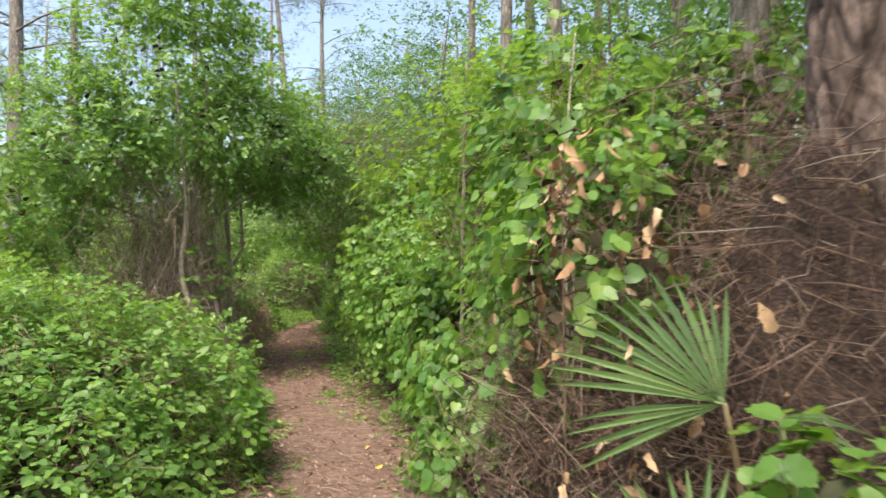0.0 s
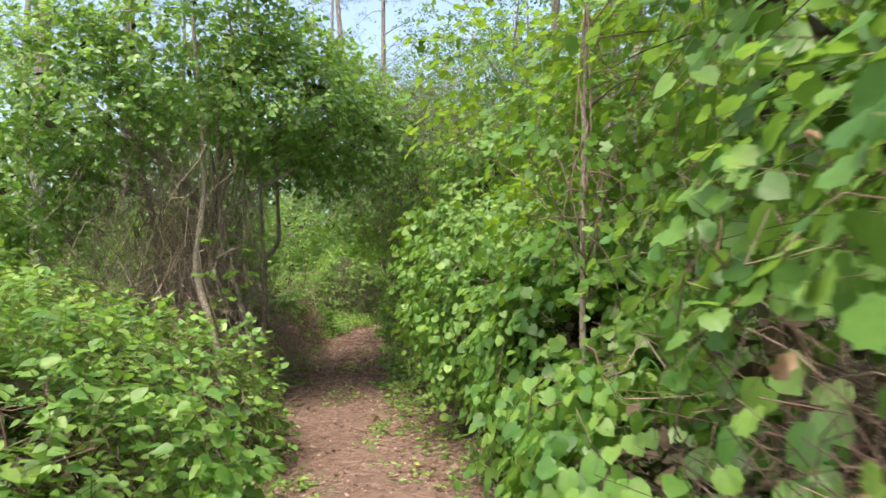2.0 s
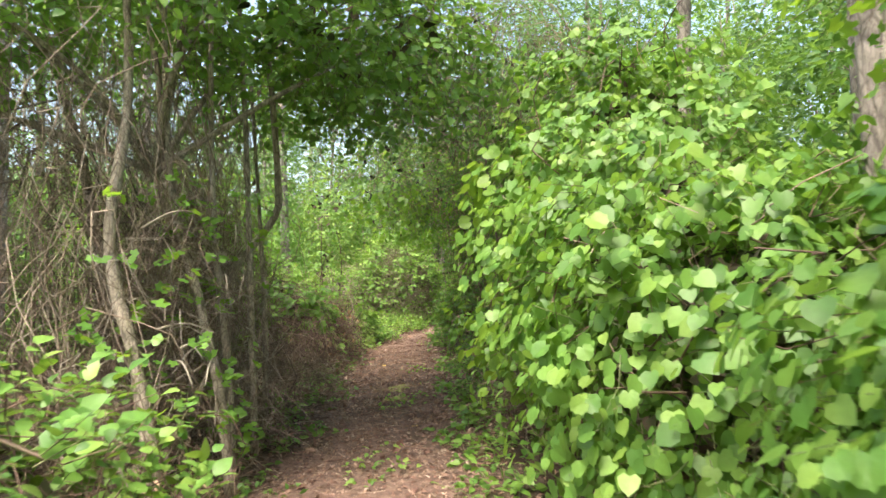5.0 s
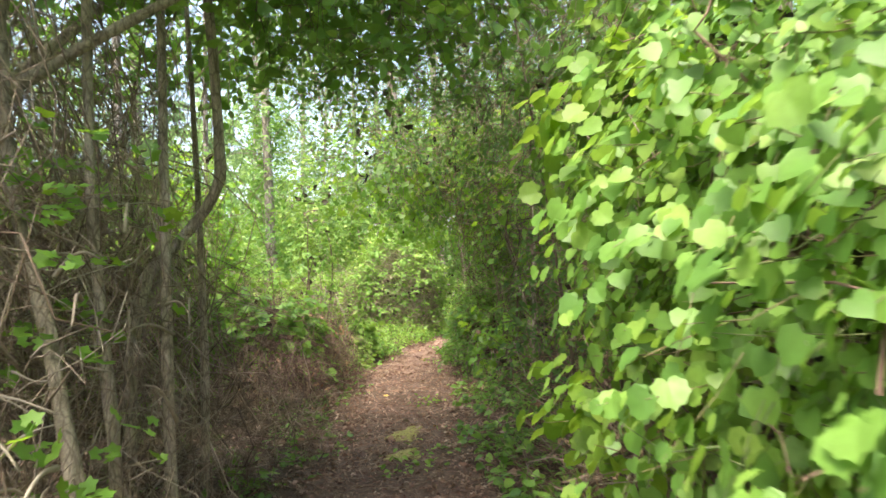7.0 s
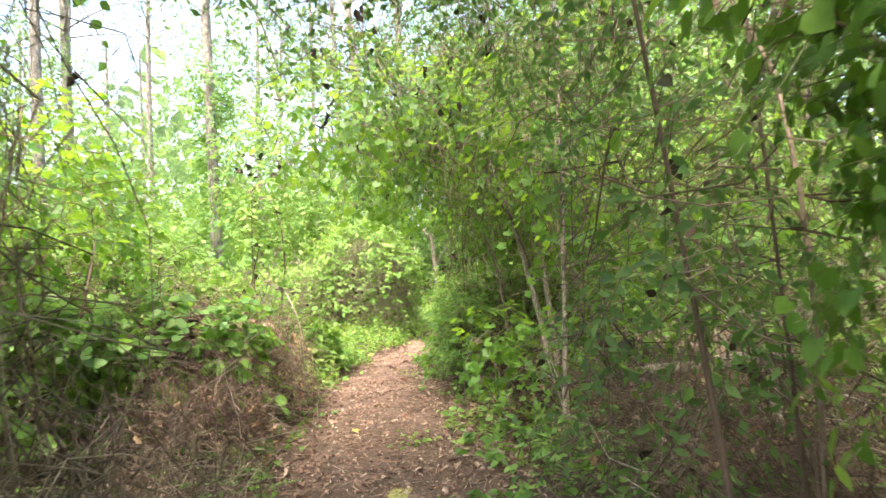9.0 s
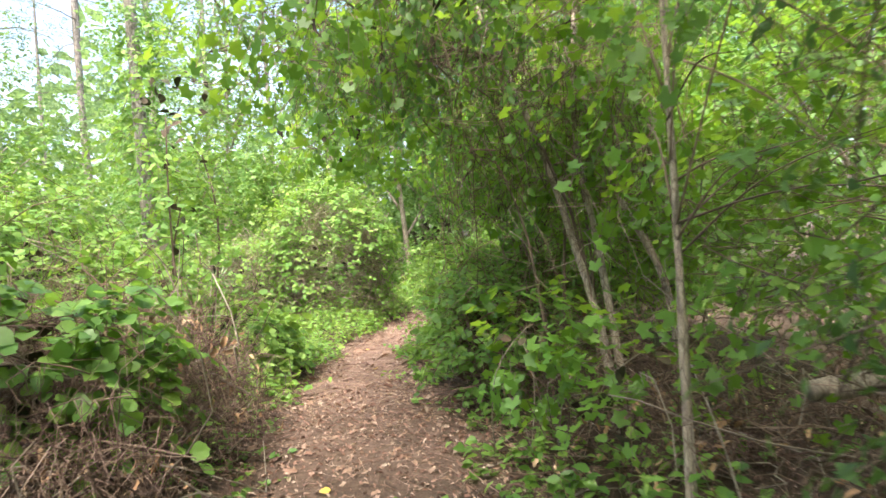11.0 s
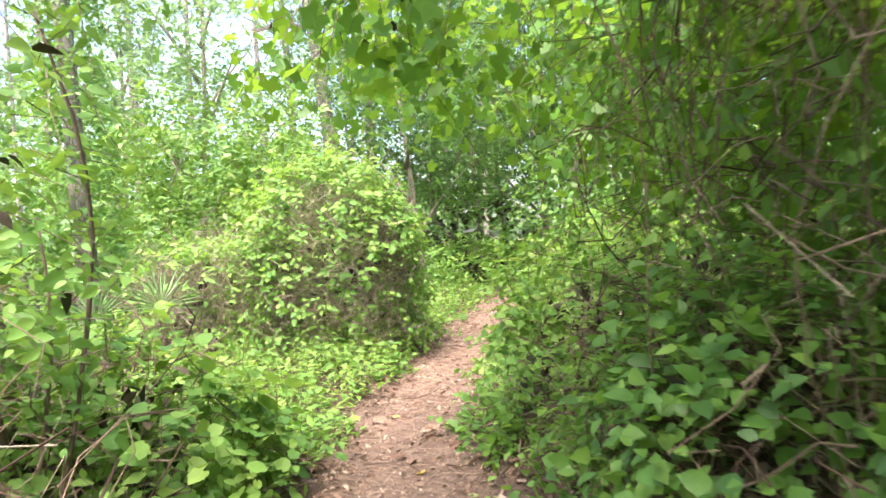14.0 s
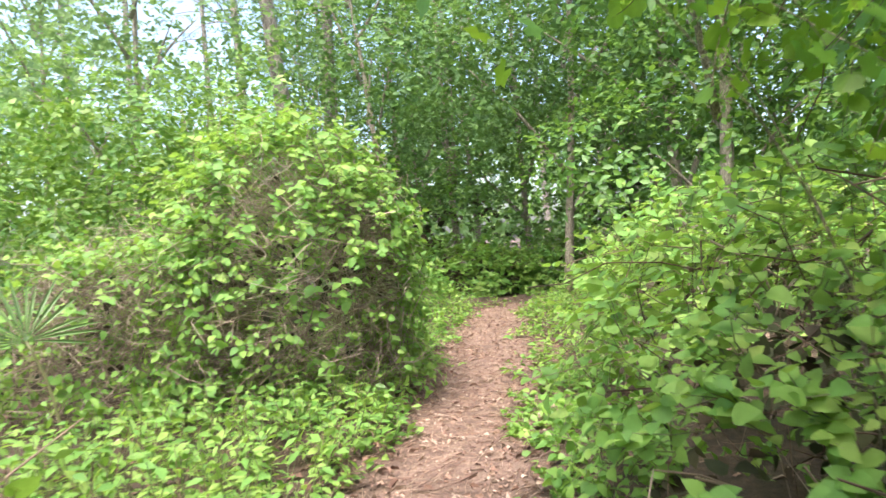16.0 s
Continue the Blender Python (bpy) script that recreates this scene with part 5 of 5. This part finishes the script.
# ---- low growth and litter ----
def herbs():
    rng = np.random.default_rng(501)

    def strip(n, y0, y1, side, reach, hmax, seed, size, mat, tmpl, name, label, inset=0.0):
        g = np.random.default_rng(seed)
        y = g.uniform(y0, y1, n)
        l, r = edges(y)
        o = g.random(n) ** 1.3 * reach - inset - 0.1 * np.sin(y * 3.1) - 0.06 * np.sin(y * 7.7)
        x = l - o if side < 0 else r + o
        h = hmax * g.uniform(0.2, 1.0, n) * np.clip((o + 0.25) / 0.6, 0.25, 1)
        gz = ground_z(x, y)
        P = np.stack([x, y, gz], axis=1)
        T = P + np.stack([g.normal(size=n) * 0.12, g.normal(size=n) * 0.12, h], axis=1)
        ob = thing(name, (float(x.mean()), float((y0 + y1) / 2), 0), label, "plants")
        S = P[:, None] * (1 - np.linspace(0.3, 1, 5)[None, :, None]) + T[:, None] * np.linspace(0.3, 1, 5)[None, :, None]
        pos = S.reshape(-1, 3)
        a = g.normal(size=pos.shape) * (1, 1, 0.3)
        leaf_part("leafage", tmpl, mat, pos, a, UP + g.normal(size=pos.shape) * 0.45, size * g.uniform(0.6, 1.3, len(pos)), ob)
        strand_part("stem_growth", bent(P, T, 3, 0.02), np.full((n, 3), 0.002), GREENSTEM, ob)

    strip(2200, 16.4, 24.5, -1, 1.9, 0.45, 1, 0.075, HERB, SIMPLE, "weeds", "bright yellow-green weeds along the sunny trail edge", -0.06)
    strip(500, 24.0, 29, -1, 1.6, 0.5, 2, 0.08, HERB, SIMPLE, "weeds", "pale green weeds at the bend of the trail", 0.05)
    strip(500, 22.0, 29, 1, 1.4, 0.5, 3, 0.08, HERB, SIMPLE, "weeds", "pale green weeds at the bend of the trail", 0.05)
    strip(420, 17.0, 22, 1, 0.5, 0.28, 4, 0.06, GRAPE, TOOTHED, "weeds", "small green creepers at the trail edge", -0.02)
    strip(260, 4.0, 9.0, -1, 0.4, 0.2, 5, 0.05, BRAMBLE, SIMPLE, "weeds", "small weeds beside the dirt trail", 0.15)
    strip(240, 4.0, 9.0, 1, 0.4, 0.2, 6, 0.05, BRAMBLE, SIMPLE, "weeds", "small weeds beside the dirt trail", 0.15)
    strip(260, 9.0, 16.5, -1, 0.5, 0.18, 7, 0.05, OAK, TOOTHED, "weeds", "sparse weeds in deep shade", 0.1)
    strip(380, 9.0, 16.5, 1, 0.9, 0.35, 8, 0.065, LUSH, TOOTHED, "weeds", "sparse weeds in deep shade", 0.1)
    for i, (x, y, m) in enumerate(((-2.15, 9.85, 60), (-1.0, 6.9, 30), (-2.45, 11.9, 50), (-1.4, 7.9, 25), (-3.3, 18.9, 40), (-3.2, 17.4, 40), (-3.05, 20.4, 40), (-2.75, 14.2, 25))):
        P = np.array((x, y, 0.02)) + rng.normal(size=(m, 3)) * (0.12, 0.16, 0.0)
        P[:, 2] = ground_z(P[:, 0], P[:, 1]) + rng.random(m) * 0.1
        ob = thing("small_weed", (x, y, 0), "small green weed tuft growing on the dirt trail", "plant", "weeds on the trail")
        leaf_part("leafage", TOOTHED, HERB, P, rng.normal(size=P.shape) * (1, 1, 0.3), UP + rng.normal(size=P.shape) * 0.4, 0.045 * rng.uniform(0.6, 1.3, m), ob)


herbs()

# undergrowth that closes the floor of the woods
for i, (x, y, rx, ry, h) in enumerate(((-3.2, 33, 2.4, 1.0, 3.0), (0.6, 32.6, 1.8, 1.0, 3.0), (-6.6, 33.3, 2.0, 1.0, 3.2), (3.6, 31.5, 1.6, 1.2, 3.0), (-2.7, 30.9, 1.2, 0.6, 0.8), (-5.5, 27.5, 1.9, 1.3, 1.2), (-2.9, 31.5, 1.6, 1.2, 1.0), (0.2, 26.8, 1.6, 2.0, 1.3), (0.0, 31.5, 1.8, 1.5, 1.2), (3.0, 28.5, 2.0, 2.0, 1.4), (-7.8, 24.2, 1.4, 1.4, 1.3), (-9.5, 19.5, 1.8, 2.4, 1.2),
                                       (-8.2, 15.5, 1.6, 1.8, 1.2), (0.6, 23.4, 1.5, 1.6, 1.3), (2.2, 17.2, 1.4, 1.8, 1.3), (2.4, 13.5, 1.3, 2.0, 1.2), (2.2, 9.5, 1.3, 1.8, 1.5), (3.6, 5.2, 1.2, 1.6, 1.4), (-12, 14, 2.5, 3, 1.3), (-13, 22, 2.5, 3, 1.4),
                                       (-9, 30.5, 2.5, 2, 1.5), (-5, 35, 3, 2, 1.5), (3, 34, 4, 2, 1.6), (-17, 28, 4, 4, 1.4), (-18, 9, 4, 4, 1.4))):
    plant("undergrowth", "tangled green undergrowth on the forest floor", "bush", (x, y), [((x, y, h * 0.35), (rx, ry, h * 0.75))], 700 if h > 2.5 else 420, BLADE if y > 29 or x < -10 else SIMPLE, OAK if h > 2.5 else (OAK, BRAMBLE, BRAMBLE, OAK, DARK)[i % 5] if h > 0.9 else HERB,
          0.15 if y > 29 or x < -10 else 0.11, 6, 0.4, 0.1, seed=700 + i, stems=5, shoots=False, twigs=60)


def litter():
    rng = np.random.default_rng(601)
    n = 15000
    y = rng.uniform(2, 30, n)
    l, r = edges(y)
    x = (l + r) / 2 + (r - l) * rng.normal(size=n) * 0.55
    P = np.stack([x, y, ground_z(x, y) + 0.006], axis=1)
    a = rng.normal(size=P.shape) * (1, 1, 0.15)
    v, f = place(CURLED, P, a, UP * 1.5 + rng.normal(size=P.shape) * 0.5, 0.022 * rng.lognormal(0, 0.45, n))
    tagged(new("leaf_litter", mesh_of("leaf_litter", v, f, LITTER)), "dry brown fallen leaves scattered on the trail", "leaves", kind="stuff")
    n = 5200
    y = rng.uniform(9.3, 17.0, n)
    l, r = edges(y)
    x = (l + r) / 2 + (r - l) * rng.normal(size=n) * 0.5
    P = np.stack([x, y, ground_z(x, y) + 0.008], axis=1)
    v, f = place(CURLED, P, rng.normal(size=P.shape) * (1, 1, 0.2), UP * 1.4 + rng.normal(size=P.shape) * 0.6, 0.028 * rng.lognormal(0, 0.35, n))
    tagged(new("leaf_litter", mesh_of("leaf_litter", v, f, LITTER)), "thicker brown leaf litter on the shaded trail", "leaves", kind="stuff")
    n = 5000
    y = rng.uniform(2, 24, n)
    l, r = edges(y)
    x = (l + r) / 2 + (r - l) * rng.normal(size=n) * 0.5
    P = np.stack([x, y, ground_z(x, y) + 0.006], axis=1)
    a = unit(rng.normal(size=P.shape) * (1, 1, 0.0)) * rng.uniform(0.06, 0.2, (n, 1))
    E = P + a
    E[:, 2] = ground_z(E[:, 0], E[:, 1]) + 0.01
    v, q = strands(bent(P, E, 3, 0.006), np.full((n, 3), 0.0014))
    tagged(new("pine_straw", mesh_of("pine_straw", v, q, LITTER)), "fine reddish pine straw lying on the dirt", "straw", kind="stuff")

    n = 7000
    y = rng.uniform(3, 29, n)
    l, r = edges(y)
    x = np.where(rng.random(n) < 0.5, l, r) + rng.normal(size=n) * 0.2 + 0.1 * np.sin(y * 4.3)
    P = np.stack([x, y, ground_z(x, y) + 0.008], axis=1)
    v, f = place(CURLED, P, rng.normal(size=P.shape) * (1, 1, 0.3), UP * 1.2 + rng.normal(size=P.shape) * 0.7, 0.036 * rng.lognormal(0, 0.4, n))
    tagged(new("leaf_litter", mesh_of("leaf_litter", v, f, LITTER)), "brown leaves gathered along the edges of the trail", "leaves", kind="stuff")
    n = 2600
    y = rng.uniform(3, 29, n)
    l, r = edges(y)
    x = np.where(rng.random(n) < 0.5, l - 0.08, r + 0.08) + rng.normal(size=n) * 0.16
    P = np.stack([x, y, ground_z(x, y) + 0.01], axis=1)
    E = P + rng.normal(size=P.shape) * (0.14, 0.14, 0.04)
    E[:, 2] = np.maximum(E[:, 2], ground_z(E[:, 0], E[:, 1]) + 0.01)
    v, q = strands(bent(P, E, 4, 0.02), np.full((n, 4), 0.0026) * rng.uniform(0.5, 1.6, (n, 1)))
    tagged(new("fallen_twigs", mesh_of("fallen_twigs", v, q, TANGLE, True)), "thin brown twigs fallen along the trail edges", "twigs", kind="stuff")


litter()


def forest_floor():
    """Low leafy ground cover and fallen leaves under the trees, off the trail."""
    rng = np.random.default_rng(611)

    def spots(n):
        x, y = rng.uniform(-15, 8, n), rng.uniform(1, 37, n)
        l, r = edges(y)
        ok = ((x < l - 0.15) | (x > r + 0.15)) & (lumps(np.stack([x, y, 0 * x], axis=1), rng, 0.8) > -0.5)
        return x[ok], y[ok]

    x, y = spots(5600)
    n = len(x)
    P = np.stack([x, y, ground_z(x, y)], axis=1)
    pos = (P[:, None] + rng.normal(size=(n, 5, 3)) * (0.09, 0.09, 0.0)).reshape(-1, 3)
    pos[:, 2] = ground_z(pos[:, 0], pos[:, 1]) + rng.uniform(0.03, 0.26, len(pos))
    v, f = place(SIMPLE, pos, rng.normal(size=pos.shape) * (1, 1, 0.4), UP + rng.normal(size=pos.shape) * 0.4, 0.085 * rng.uniform(0.6, 1.3, len(pos)))
    tagged(new("ground_cover", mesh_of("ground_cover", v, f, BRAMBLE, True)), "low green seedlings and creepers on the forest floor", "plants", kind="stuff")
    x, y = spots(17000)
    P = np.stack([x, y, ground_z(x, y) + 0.01], axis=1)
    v, f = place(CURLED, P, rng.normal(size=P.shape) * (1, 1, 0.2), UP * 1.4 + rng.normal(size=P.shape) * 0.6, 0.06 * rng.lognormal(0, 0.35, len(P)))
    tagged(new("forest_litter", mesh_of("forest_litter", v, f, LITTER)), "brown fallen leaves covering the forest floor", "leaves", kind="stuff")


forest_floor()


def trail_details():
    rng = np.random.default_rng(801)
    yellow = dry_material("yellow_leaf", [(0.50, 0.30, 0.04), (0.62, 0.42, 0.07), (0.55, 0.36, 0.12)], 0.6)
    me = mesh_of("fallen_leaf", FINEHEART[0], FINEHEART[1], yellow, True)
    for x, y in ((-0.63, 5.75), (-0.5, 5.2), (-0.9, 7.1), (-2.1, 11.0), (-3.3, 14.6), (-2.5, 13.2), (-3.9, 19.3), (-3.6, 18.1)):
        ob = new("fallen_leaf", me)
        ob.matrix_basis = pose(x, y, float(ground_z(np.array(x), np.array(y))) + 0.012, rng.uniform(-14, 14), rng.uniform(-14, 14), rng.uniform(0, 360)) @ Matrix.Diagonal((0.055, 0.055, 0.055, 1))
        tagged(ob, "yellow fallen leaf lying on the dirt trail", "leaf", "yellow leaves on the trail")
    moss, nt, bsdf = fresh("trail_moss")
    geo = nt.nodes.new("ShaderNodeNewGeometry")
    tex = node(nt, "ShaderNodeTexNoise", Scale=55.0, Detail=5.0)
    nt.links.new(geo.outputs["Position"], tex.inputs["Vector"])
    nt.links.new(ramp_of(nt, tex.outputs["Fac"], [(0.35, (0.12, 0.10, 0.04)), (0.5, (0.24, 0.23, 0.07)), (0.7, (0.36, 0.36, 0.12))]), bsdf.inputs["Base Color"])
    bsdf.inputs["Roughness"].default_value = 0.95
    bump = node(nt, "ShaderNodeBump", Strength=1.0, Distance=0.02)
    nt.links.new(tex.outputs["Fac"], bump.inputs["Height"])
    nt.links.new(bump.outputs["Normal"], bsdf.inputs["Normal"])
    for x, y, rx, ry in ((-2.72, 12.9, 0.14, 0.42), (-2.58, 12.2, 0.16, 0.2)):
        n, rings = 40, 7
        v = [(x, y, 0)]
        for j in range(1, rings + 1):
            for i in range(n):
                a = i * 2 * math.pi / n
                k = j / rings * (1 + 0.22 * math.sin(a * 3 + x) + 0.12 * math.sin(a * 7 + y) + 0.06 * math.sin(a * 13))
                v.append((x + rx * k * math.cos(a), y + ry * k * math.sin(a), j))
        v = np.array(v)
        t = v[:, 2] / rings
        v[:, 2] = ground_z(v[:, 0], v[:, 1]) + 0.016 * (1 - t ** 2) + 0.004 * np.sin(v[:, 0] * 60) * np.sin(v[:, 1] * 50) * (1 - t) - 0.006 * t
        tri = [(0, 1 + i, 1 + (i + 1) % n) for i in range(n)]
        for j in range(rings - 1):
            for i in range(n):
                a, b = 1 + j * n + i, 1 + j * n + (i + 1) % n
                tri += [(a, a + n, b + n), (a, b + n, b)]
        tagged(new("moss_patch", mesh_of("moss_patch", v, np.array(tri, dtype=np.int32), moss, True)), "yellowish green moss patch on the dirt trail", "moss", "moss on the trail")


trail_details()
